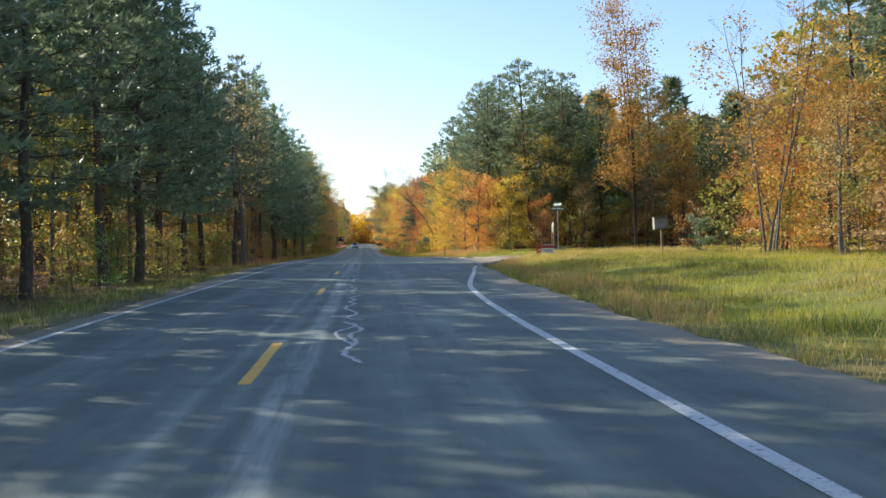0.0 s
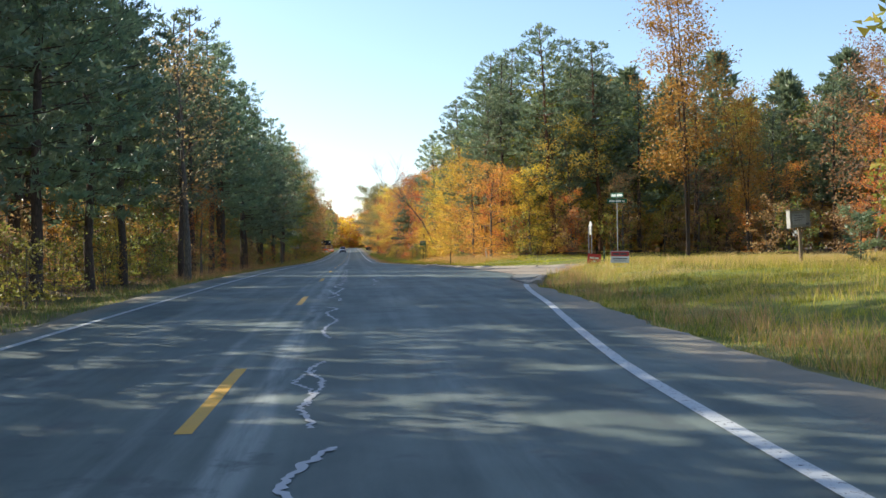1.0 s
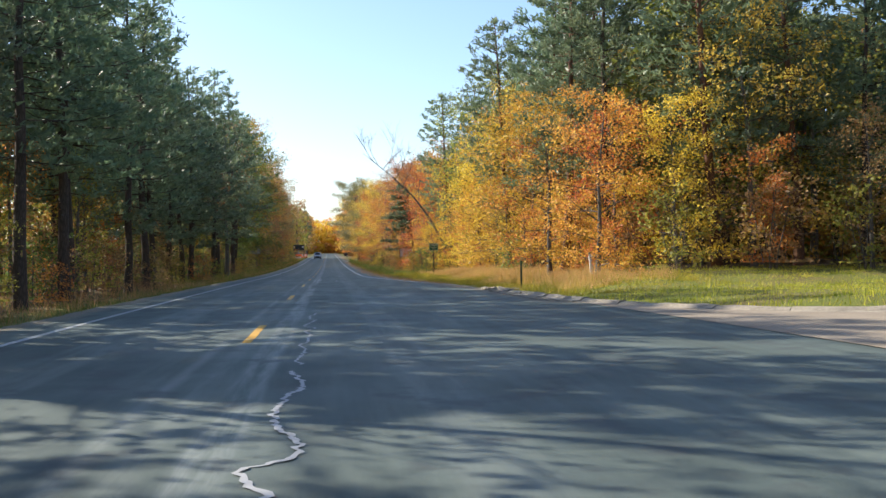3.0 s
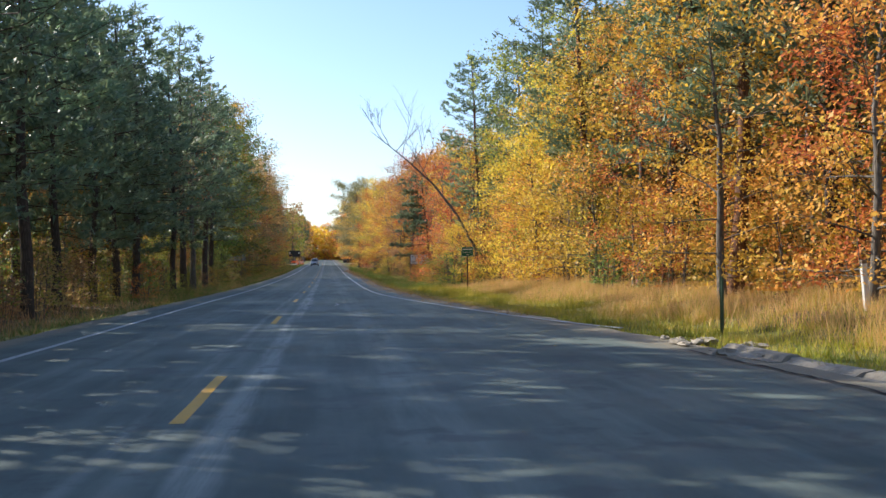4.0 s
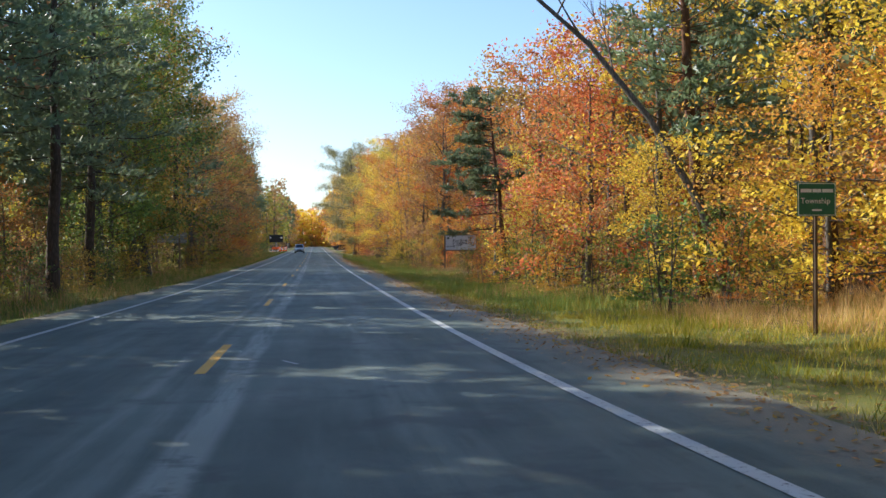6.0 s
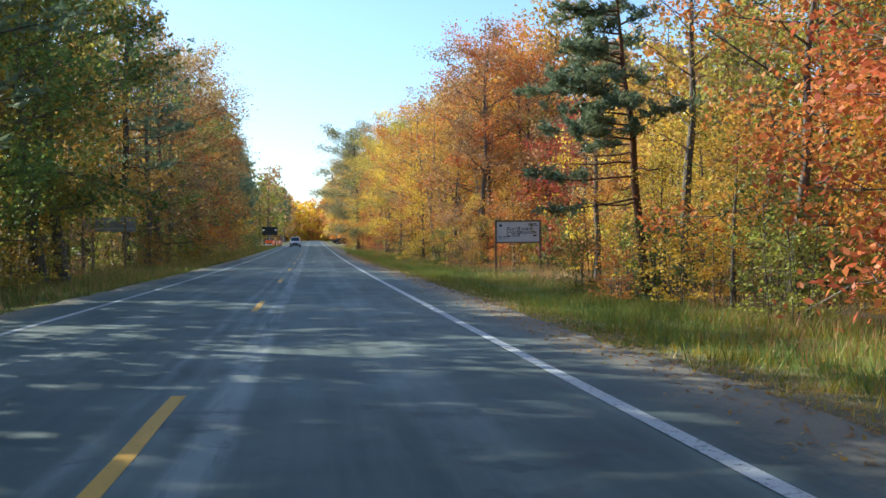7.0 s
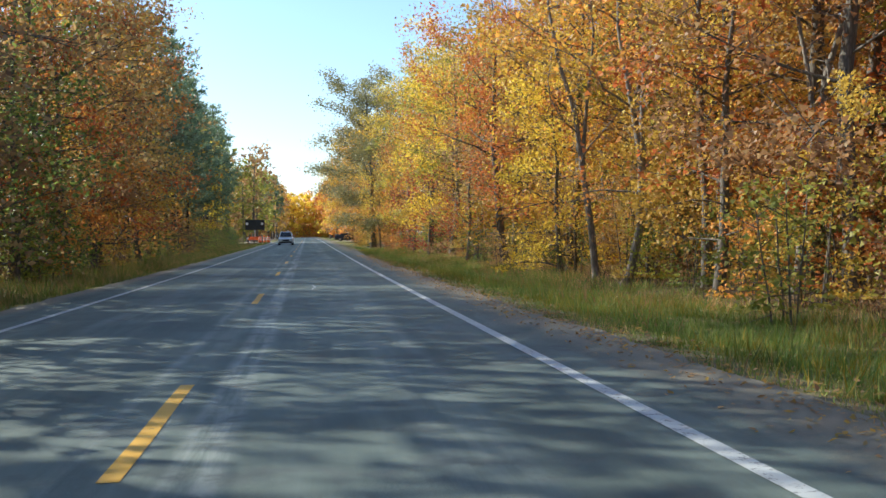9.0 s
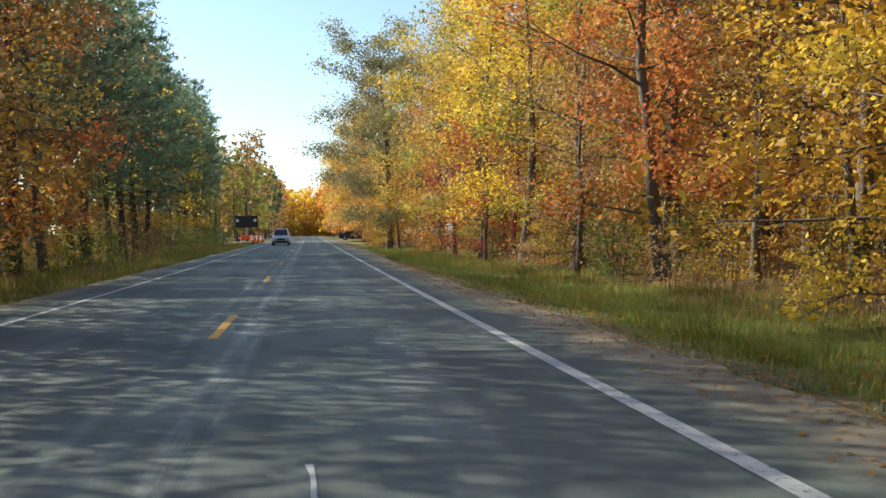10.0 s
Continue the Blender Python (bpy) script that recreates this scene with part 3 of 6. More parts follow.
def needle_mesh(name, centres, ways, size, material, rng):
    """Needle tufts as narrow three-cornered blades."""
    n = len(centres)
    ways = ways / (np.linalg.norm(ways, axis=1)[:, None] + 1e-9)
    side = np.cross(ways, rng.normal(size=(n, 3)))
    side /= np.linalg.norm(side, axis=1)[:, None] + 1e-9
    s = (size * rng.uniform(0.6, 1.3, n))[:, None]
    p = np.stack([centres - side * s * 0.18, centres + side * s * 0.18, centres + ways * s], axis=1).reshape(-1, 3)
    return array_mesh(name, p, np.arange(3 * n).reshape(n, 3), material)


def grow_hardwood(seed, height, spread_r, base, leaves, stems=1, bare=0.0, fine=2, upright=False, fork=0.0):
    """Trunk with rising limbs and twigs, and where its leaves sit. bare: share of the top without leaves."""
    rng = random.Random(seed)
    nrng = np.random.default_rng(seed)
    wood, spots, weights = Wood(), [], []
    for stem in range(stems):
        turn0 = rng.uniform(0, 6.28)
        tilt = (0.06 if stems == 1 else rng.uniform(0.1, 0.24))
        h = height * rng.uniform(0.82, 1.0) if stem else height
        r0 = (0.011 + 0.004 / stems) * h * (1 if stems == 1 else 0.4) * (0.72 if fork else 1.0)
        spacing = 0.03 if fork else 0.12
        line, x, y = [], spacing * stem * math.cos(turn0), spacing * stem * math.sin(turn0)
        steps = 9
        for i in range(steps + 1):
            line.append((x, y, h * i / steps - (0.25 if i == 0 else 0)))
            out = tilt * (0.12 if i < fork * steps else 1.0)
            x += math.cos(turn0) * out * h / steps + rng.uniform(-0.022, 0.022) * h / 2 * (0.2 if i < fork * steps else 1.0)
            y += math.sin(turn0) * out * h / steps + rng.uniform(-0.022, 0.022) * h / 2 * (0.2 if i < fork * steps else 1.0)
        radii = [r0 * (1.25 if i == 0 else 1.0) * (1 - 0.93 * (i / steps) ** 1.1) + 0.008 for i in range(steps + 1)]
        wood.tube(line[::(1, 2, 3)[2 - fine]] + ([line[-1]] if fine == 1 else []), radii[::(1, 2, 3)[2 - fine]] + ([radii[-1]] if fine == 1 else []), (5, 6, 8)[fine])
        limbs = 26 if stems == 1 else 12 if fine == 2 else 7
        for j in range(limbs):
            f = base + (0.97 - base) * (j + rng.uniform(0, 0.8)) / limbs
            i = f * steps
            a = Vector(line[int(i)]).lerp(Vector(line[min(int(i) + 1, steps)]), i - int(i))
            rel = (f - base) / (1 - base)
            reach = spread_r * (0.5 + 0.62 * math.sin(math.pi * min(0.97, rel * 0.78 + 0.2))) * rng.uniform(0.62, 1.12) / (1 if stems == 1 else 1.3)
            if fork:
                reach = spread_r * rng.uniform(0.4, 0.85)
            az = turn0 + 2.4 * j + rng.uniform(-0.5, 0.5)
            rise = (0.45 + 0.8 * rel if upright else 0.04 + 0.8 * rel ** 1.2) + rng.uniform(-0.15, 0.22)
            way = Vector((math.cos(az), math.sin(az), rise)).normalized()
            pts_l = [a]
            for q in range(4):
                way = (way + Vector((rng.uniform(-0.22, 0.22), rng.uniform(-0.22, 0.22), rng.uniform(-0.2, 0.14)))).normalized()
                pts_l.append(pts_l[-1] + way * reach / 4)
            rl = max(0.012, (0.26 if rel < 0.3 else 0.38) * radii[int(i)])
            if fine == 2:
                wood.tube(pts_l, [rl, rl * 0.75, rl * 0.5, rl * 0.3, 0.006], 4)
            elif fine == 1:
                wood.tube([pts_l[0], pts_l[2], pts_l[4]], [rl, rl * 0.5, 0.006], 3)
            for q in range(7):
                k = 0.8 + q * 3.2 / 7 + rng.uniform(0, 0.45)
                k = min(k, 3.95)
                b = pts_l[int(k)].lerp(pts_l[int(k) + 1], k - int(k))
                tw = (way * 0.6 + Vector((rng.uniform(-1, 1), rng.uniform(-1, 1), rng.uniform(-0.35, 0.8)))).normalized()
                ln = reach * rng.uniform(0.22, 0.45)
                mid, tip = b + tw * ln * 0.5 + Vector((0, 0, 0.04 * ln)), b + tw * ln
                if fine == 2:
                    wood.tube([b, tip], [rl * 0.33 + 0.004, 0.003], 3)
                if f < 1 - bare or rng.random() < 0.15:
                    for spot, w in ((mid, 0.7), (tip, 1.0)):
                        spots.append(tuple(spot))
                        weights.append(w * rng.uniform(0.15, 1.0))
            if f < 1 - bare:
                spots.append(tuple(pts_l[-1]))
                weights.append(1.0)
    spots, weights = np.array(spots), np.array(weights)
    pick = nrng.choice(len(spots), leaves, p=weights / weights.sum())
    centres = spots[pick] + nrng.normal(size=(leaves, 3)) * np.array([0.34, 0.34, 0.24]) * (height / 12) ** 0.6
    centres[:, 2] = np.maximum(centres[:, 2], 0.3)
    return wood, centres, nrng


def grow_half_dead(seed, height):
    """A kinked trunk that forks, bare limbs that turn and droop, and dry leaves on the highest twigs only."""
    rng = random.Random(seed)
    nrng = np.random.default_rng(seed)
    wood, spots = Wood(), []

    def limb(a, way, length, r, level):
        line, steps = [a], 6 if level < 2 else 4
        for q in range(steps):
            kink = 0.2 if level == 0 else 0.42
            way = (way + Vector((rng.uniform(-kink, kink), rng.uniform(-kink, kink), rng.uniform(-kink, kink) * 0.8 + (0.05 if level == 0 else -0.02)))).normalized()
            line.append(line[-1] + way * length / steps)
        wood.tube(line, [r * (1 - 0.8 * i / steps) + 0.004 for i in range(steps + 1)], 8 if level == 0 else 5 if level == 1 else 3)
        if level >= 2 and line[-1].z > height * 0.5:
            spots.append(tuple(line[-1]))
        if level < 3:
            for q in range((9, 4, 3)[level]):
                f = (0.22 + 0.75 * (q + rng.random()) / 9) if level == 0 else 0.25 + 0.7 * rng.random()
                i = min(f * steps, steps - 0.01)
                b = line[int(i)].lerp(line[int(i) + 1], i - int(i))
                az = rng.uniform(0, 6.28)
                out = Vector((math.cos(az), math.sin(az), rng.uniform(-0.1, 0.75) if level == 0 else rng.uniform(-0.5, 0.6)))
                limb(b, (out + way * (0.3 if level else 0.0)).normalized(), length * rng.uniform(0.16, 0.34) if level == 0 else length * rng.uniform(0.3, 0.55), r * (1 - 0.8 * f) * rng.uniform(0.3, 0.55), level + 1)
        return line

    trunk = limb(Vector((0, 0, -0.2)), Vector((0, 0, 1)), height, 0.0115 * height, 0)
    limb(trunk[2], Vector((rng.uniform(-0.3, 0.3), rng.uniform(-0.3, 0.3), 1)).normalized(), height * 0.6, 0.0065 * height, 0)
    # flared foot
    wood.tube([Vector((0, 0, -0.25)), Vector((0, 0, 0.15)), trunk[0].lerp(trunk[1], 0.35)], [0.021 * height, 0.0145 * height, 0.01 * height], 8)
    spots = np.array(spots)
    centres = spots[nrng.integers(0, len(spots), 700)] + nrng.normal(size=(700, 3)) * 0.24
    return wood, centres, nrng


def grow_pine(seed, height, spread_r, base, tufts, blades, fine=2, ragged=0.25):
    """Straight trunk, whorls of level branches, needles bunched on their outer halves, dead stubs below the crown."""
    rng = random.Random(seed)
    nrng = np.random.default_rng(seed)
    wood, spots, ways = Wood(), [], []
    steps, x, y, line = 8, 0.0, 0.0, []
    for i in range(steps + 1):
        line.append((x, y, height * i / steps - (0.3 if i == 0 else 0)))
        x += rng.uniform(-0.01, 0.01) * height
        y += rng.uniform(-0.01, 0.01) * height
    r0 = 0.0125 * height
    radii = [r0 * (1.15 if i == 0 else 1) * (1 - 0.9 * i / steps) + 0.01 for i in range(steps + 1)]
    wood.tube(line if fine == 2 else line[::4], radii if fine == 2 else radii[::4], 8 if fine == 2 else 5)

    def at(z):
        i = min(z / height * steps, steps - 0.001)
        return Vector(line[int(i)]).lerp(Vector(line[int(i) + 1]), i - int(i))

    z = height * 0.12
    while fine == 2 and z < base * height:
        az = rng.uniform(0, 6.28)
        a = at(z)
        tip = a + Vector((math.cos(az), math.sin(az), rng.uniform(-0.3, 0.15))) * rng.uniform(0.4, 1.6)
        wood.tube([a, a.lerp(tip, 0.5) + Vector((0, 0, 0.05)), tip], [0.025, 0.016, 0.004], 3)
        z += rng.uniform(0.25, 0.7)
    z = base * height
    while z < height * 0.985:
        rel = (z / height - base) / (1 - base)
        reach0 = spread_r * min(1.0, 0.55 + 1.6 * rel) * (1 - rel) ** 0.55 + 0.25
        reach0 *= rng.uniform(0.72, 1.18)
        turn0 = rng.uniform(0, 6.28)
        for k in range(5):
            if rng.random() < ragged * 0.5:
                continue
            reach = reach0 * rng.uniform(1 - ragged * 1.6, 1.12)
            az = turn0 + 1.2566 * k + rng.uniform(-0.3, 0.3)
            rise = -0.1 + 0.5 * rel + rng.uniform(-0.1, 0.12)
            a = at(z + rng.uniform(-0.15, 0.15))
            b = a + Vector((math.cos(az), math.sin(az), rise)) * reach * 0.55
            c = a + Vector((math.cos(az), math.sin(az), rise + 0.14)) * reach
            if fine == 2:
                wood.tube([a, b, c], [0.012 + 0.007 * reach, 0.008 + 0.004 * reach, 0.004], 3)
            out = Vector((math.cos(az), math.sin(az), 0.35))
            for q in range(max(2, int(tufts * reach / spread_r + 0.5))):
                f = 0.32 + 0.68 * rng.random() ** 0.8
                p = (a.lerp(b, f / 0.55) if f < 0.55 else b.lerp(c, (f - 0.55) / 0.45))
                off = Vector((-math.sin(az), math.cos(az), 0)) * rng.uniform(-0.46, 0.46) * reach * 0.75 * f
                spots.append(tuple(p + off + Vector((0, 0, rng.uniform(-0.05, 0.22)))))
                ways.append(tuple(out + Vector((rng.uniform(-0.5, 0.5), rng.uniform(-0.5, 0.5), 0.25))))
        z += rng.uniform(0.42, 0.7)
    for _ in range(6):
        spots.append((line[-1][0], line[-1][1], height - 0.15))
        ways.append((0.0, 0.0, 1.0))
    spots, ways = np.repeat(np.array(spots), blades, axis=0), np.repeat(np.array(ways), blades, axis=0)
    ways = ways + nrng.normal(size=ways.shape) * 0.75
    spots = spots + nrng.normal(size=spots.shape) * np.array([0.11, 0.11, 0.07])
    return wood, spots, ways, nrng


SHAPES, STOCK = {}, {}
HARDWOODS = {   # height, spread, crown base, leaves, leaf size, stems, bare top, detail
    "maple_a": (11.0, 4.0, 0.08, 6400, 0.086, 1, 0.0, 2), "maple_b": (12.5, 3.9, 0.1, 6600, 0.088, 1, 0.0, 2), "maple_c": (9.0, 3.5, 0.06, 5600, 0.082, 1, 0.0, 2),
    "oak_a": (16.5, 5.2, 0.16, 13500, 0.1, 1, 0.0, 2), "oak_b": (15.0, 4.7, 0.12, 14000, 0.09, 1, 0.02, 2), "lacy": (13.0, 2.9, 0.3, 1500, 0.1, 1, 0.03, 2), "clump_bare": (13.5, 3.4, 0.3, 600, 0.08, 3, 0.55, 2), "clump": (12.0, 3.1, 0.18, 4200, 0.09, 4, 0.25, 2),
    "birch": (20.5, 3.7, 0.26, 12500, 0.1, 5, 0.0, 2), "sapling_a": (4.6, 1.6, 0.08, 2400, 0.052, 2, 0.0, 1), "sapling_b": (6.0, 1.8, 0.12, 2600, 0.054, 1, 0.0, 1), "thin": (12.5, 2.6, 0.35, 900, 0.1, 1, 0.35, 2),
    "shrub": (2.2, 1.1, 0.05, 900, 0.058, 4, 0.0, 1), "brush": (3.6, 1.9, 0.04, 330, 0.2, 2, 0.0, 0), "thicket": (3.2, 1.7, 0.04, 640, 0.092, 3, 0.0, 1), "oak_broad": (17.0, 5.8, 0.12, 24000, 0.105, 1, 0.0, 2), "screen": (16.0, 5.5, 0.02, 1500, 0.5, 1, 0.0, 0),
    "maple_back": (12.0, 3.8, 0.08, 2300, 0.15, 1, 0.0, 1), "oak_back": (16.0, 4.6, 0.12, 2600, 0.17, 1, 0.0, 1),
    "far_a": (15.0, 4.0, 0.1, 700, 0.38, 1, 0.0, 0), "far_b": (17.5, 4.0, 0.12, 760, 0.4, 1, 0.0, 0), "wall": (13.0, 4.5, 0.03, 520, 0.52, 1, 0.0, 0)}
PINES = {       # height, spread, crown base, tufts, blades, size, detail
    "pine_a": (16.0, 4.0, 0.24, 15, 9, 0.3, 2), "pine_b": (17.5, 3.8, 0.29, 15, 9, 0.3, 2), "pine_c": (14.5, 4.1, 0.2, 15, 9, 0.3, 2), "pine_far": (17.0, 3.2, 0.32, 4, 7, 0.9, 0), "pine_back": (17.0, 3.7, 0.28, 10, 7, 0.56, 1),
    "pine_small": (6.0, 1.9, 0.4, 8, 12, 0.28, 2), "pine_young": (2.0, 1.0, 0.08, 6, 16, 0.2, 2), "pine_open": (19.0, 4.5, 0.27, 18, 9, 0.31, 2)}


def stock(shape, colour):
    """The trunk and crown meshes of a kind of tree in one colour."""
    if shape not in SHAPES:
        seed = 11 + len(SHAPES) * 7
        if shape in PINES:
            h, r, b, tu, bl, s, fine = PINES[shape]
            wood, spots, ways, nrng = grow_pine(seed, h, r, b, tu, bl, fine)
            SHAPES[shape] = (wood.mesh("trunk", RED_BARK if shape == "pine_open" else PINE_BARK), needle_mesh("crown", spots, ways, s, NEEDLES, nrng))
        elif shape.startswith("half_dead"):
            wood, centres, nrng = grow_half_dead({"half_dead_a": 5, "half_dead_b": 8}[shape], 12.0)
            SHAPES[shape] = (wood.mesh("trunk", GREY_WOOD), leaf_mesh("crown", centres, 0.1, LEAVES["gold"], nrng))
        else:
            h, r, b, n, s, stems, bare, fine = HARDWOODS[shape]
            wood, centres, nrng = grow_hardwood(seed, h, r, b, n, stems, bare, fine, upright=shape in ("birch", "lacy", "thin", "clump", "clump_bare", "sapling_b"), fork=0.3 if shape == "birch" else 0.0)
            SHAPES[shape] = (wood.mesh("trunk", PINE_BARK if shape == "birch" else GREY_BARK), leaf_mesh("crown", centres, s, LEAVES["gold"], nrng, corners=4 if shape in ("maple_a", "maple_b", "maple_c") else 3))
    if shape in PINES:
        return SHAPES[shape]
    if (shape, colour) not in STOCK:
        crown = SHAPES[shape][1].copy()
        crown.materials[0] = LEAVES[colour]
        STOCK[shape, colour] = (SHAPES[shape][0], crown)
    return STOCK[shape, colour]


COLOUR_WORDS = {"yellow": "bright yellow", "gold": "golden brown", "orange": "orange", "red": "deep red", "rust": "russet brown", "olive": "yellowing green", "drab": "grey-olive", "green": "still green"}


def tree(shape, colour, x, y, scale=1.0, turn=0.0, tall=1.0, label="", group="roadside trees", wide=1.0):
    trunk, crown = stock(shape, colour)
    pine = shape in PINES
    name = "pine_tree" if pine else ("shrub" if shape == "shrub" else "tree")
    if not label:
        if pine:
            label = "young dark green pine among the brush" if shape in ("pine_small", "pine_young") else "tall dark green pine with a bare lower trunk"
        elif shape == "shrub":
            label = COLOUR_WORDS[colour] + " shrub in the grass at the wood's edge"
        elif shape.startswith("sapling"):
            label = "slender sapling with " + COLOUR_WORDS[colour] + " autumn leaves"
        else:
            label = "roadside hardwood tree with " + COLOUR_WORDS[colour] + " autumn leaves"
    ob = thing(name, x, y, land(x, y) - 0.02, turn, label, "shrub" if shape == "shrub" else "tree", group)
    ob.scale = (scale * wide, scale * wide, scale * tall)
    for part_name, data in (("trunk", trunk), ("crown", crown)):
        child = new(part_name, data)
        child.parent = ob
    return ob


plant = random.Random(21)
deep = []        # trees inside the wood, behind those that stand free


def pick(options):
    return plant.choices([o for o, _ in options], [w for _, w in options])[0]


def row(x, y0, y1, step, kinds, colours, jitter=1.0, scale=(0.85, 1.12), skip=(), group="roadside trees", deep_in=False):
    y = y0
    while y < y1:
        px, py = x + plant.uniform(-jitter, jitter), y + plant.uniform(-0.3, 0.3) * step
        if not any((px - a) ** 2 + (py - b) ** 2 < r * r for a, b, r in skip):
            if deep_in:
                deep.append((pick(kinds), pick(colours), px, py, plant.uniform(*scale), plant.uniform(0, 6.28)))
            else:
                tree(pick(kinds), pick(colours), px, py, plant.uniform(*scale), plant.uniform(0, 360), plant.uniform(0.92, 1.08), group=group)
        y += step * plant.uniform(0.75, 1.25)


PINEY = [("pine_a", 4), ("pine_b", 4), ("pine_c", 3)]
DULL = [("olive", 3), ("gold", 3), ("rust", 3), ("orange", 1)]
WARM = [("yellow", 4), ("gold", 5), ("orange", 3), ("olive", 3), ("rust", 2)]

BACK_PINES = [("pine_back", 1)]
# -- wood on the shaded side of the road: pines first, hardwoods further on --
for y0, y1, low, high in ((10, 57, 1.0, 1.16), (58.5, 82, 0.8, 0.92), (84, 112, 1.0, 1.14)):
    row(-9.0, y0, y1, 6.3, PINEY, DULL, 0.6, (low, high), skip=[(-8.5, 64, 2.2)])
row(-9.2, 114, 168, 6.2, PINEY, DULL, 0.6, (1.0, 1.14), skip=[(-8, 143, 2.0)])
row(-13.6, 14, 172, 7.0, BACK_PINES, DULL, 1.2, (0.88, 1.05), deep_in=True)
row(-10.4, 18, 170, 6.2, [("sapling_a", 3), ("sapling_b", 3)], DULL + [("green", 4)], 1.2, (0.7, 1.1), group="undergrowth")
row(-13.5, 20, 170, 7.5, [("maple_back", 1), ("pine_back", 1)], [("olive", 2), ("gold", 1), ("green", 3), ("rust", 2)], 1.5, (0.6, 0.95), deep_in=True)
row(-8.6, 30, 166, 6.0, [("shrub", 1)], DULL + [("green", 3)], 0.8, (0.6, 1.05), skip=[(-9.8, 193, 3.0), (-8.3, 187.5, 2.4)], group="undergrowth")
UNDER = [("olive", 3), ("green", 3), ("rust", 2), ("gold", 1.2)]
SIGHT = [(-9.8, 193, 3.0), (-8.3, 187.5, 2.4)]
row(-9.8, 14, 346, 2.8, [("shrub", 1)], UNDER, 0.6, (0.7, 1.15), skip=SIGHT, group="undergrowth")
row(-11.8, 16, 346, 3.6, [("thicket", 1)], UNDER, 0.9, (0.7, 1.1), deep_in=True)
# extra tall pines behind the row, added to throw shade on the corner field
for y, s in ((43.0, 1.16), (48.5, 1.22), (54.0, 1.2)):
    tree("pine_b", "green", -12.2, y, s, y * 61 % 360, wide=1.08)
# more pines added behind the row to keep sun off the road
for y, s in ((119.0, 1.08), (125.5, 1.12), (131.5, 1.06), (138.0, 1.1)):
    tree("pine_c", "green", -12.6, y, s, y * 59 % 360, wide=1.1)
tree("lacy", "rust", -7.2, 64.5, 0.92, 40, 0.98, "leaning hardwood with thin yellow-green leaves over the road")
tree("thin", "rust", -8.0, 143.0, 1.06, 15, 1.05, "nearly bare hardwood rising among dark pines")
tree("sapling_b", "orange", -8.2, 76.0, 0.9, 10)
# oaks added behind the sign's gap to block the sun that fell through
for x, y, s in ((-12.4, 183.5, 1.15), (-12.8, 189.5, 1.1), (-12.2, 177.5, 1.1)):
    tree("oak_b", "olive", x, y, s, y * 37 % 360)
# mostly green leaves, so the colour darkens these crowns as backlight would
row(-9.8, 171, 218, 5.4, [("maple_b", 4), ("oak_b", 5), ("pine_b", 1)], [("gold", 1), ("olive", 3), ("rust", 2), ("green", 7)], 0.6, (1.1, 1.22), skip=[(-9.8, 193, 2.6), (-8.3, 187.5, 2.2)])
for shape, colour, x, y, s in (("maple_b", "orange", -9.8, 221.0, 1.1), ("maple_a", "orange", -9.3, 227.5, 1.15), ("oak_b", "rust", -10.2, 224.0, 1.18), ("oak_b", "rust", -10.6, 231.0, 1.16), ("maple_b", "gold", -9.7, 234.5, 1.05), ("maple_a", "orange", -9.4, 241.0, 1.1), ("oak_b", "gold", -10.2, 238.0, 1.1), ("pine_b", "green", -10.0, 245.5, 1.05), ("maple_b", "rust", -9.8, 249.0, 1.05), ("pine_a", "green", -9.8, 253.5, 1.08)):
    tree(shape, colour, x, y, s, y * 43 % 360)
for y0, y1 in ((174, 221), (243, 330)):
    row(-14.2, y0, y1, 5.4, [("oak_back", 4), ("pine_back", 1)], DULL + [("gold", 3), ("yellow", 3)], 1.5, (0.8, 1.0), deep_in=True)
# two deep oaks added only to shade the road beside them
for x, y in ((-13.4, 206.5), (-13.8, 212.8)):
    deep.append(("oak_back", "gold", x, y, 1.0, y % 6.0))
row(-10.4, 174, 262, 5.0, [("sapling_a", 3), ("sapling_b", 3), ("maple_c", 1)], [("gold", 2), ("green", 3), ("olive", 4), ("orange", 1.5), ("rust", 2)], 0.8, (0.8, 1.1), skip=SIGHT, group="undergrowth")
for y, s in ((258, 1.0), (263.5, 0.97), (268, 1.04), (273, 1.06), (279, 0.95)):
    tree(pick(PINEY), "green", -9.8 + plant.uniform(-0.5, 0.4), y, s, plant.uniform(0, 360))
row(-12.8, 284, 346, 5.0, [("pine_c", 2), ("pine_b", 3)], DULL, 0.8, (1.0, 1.2))

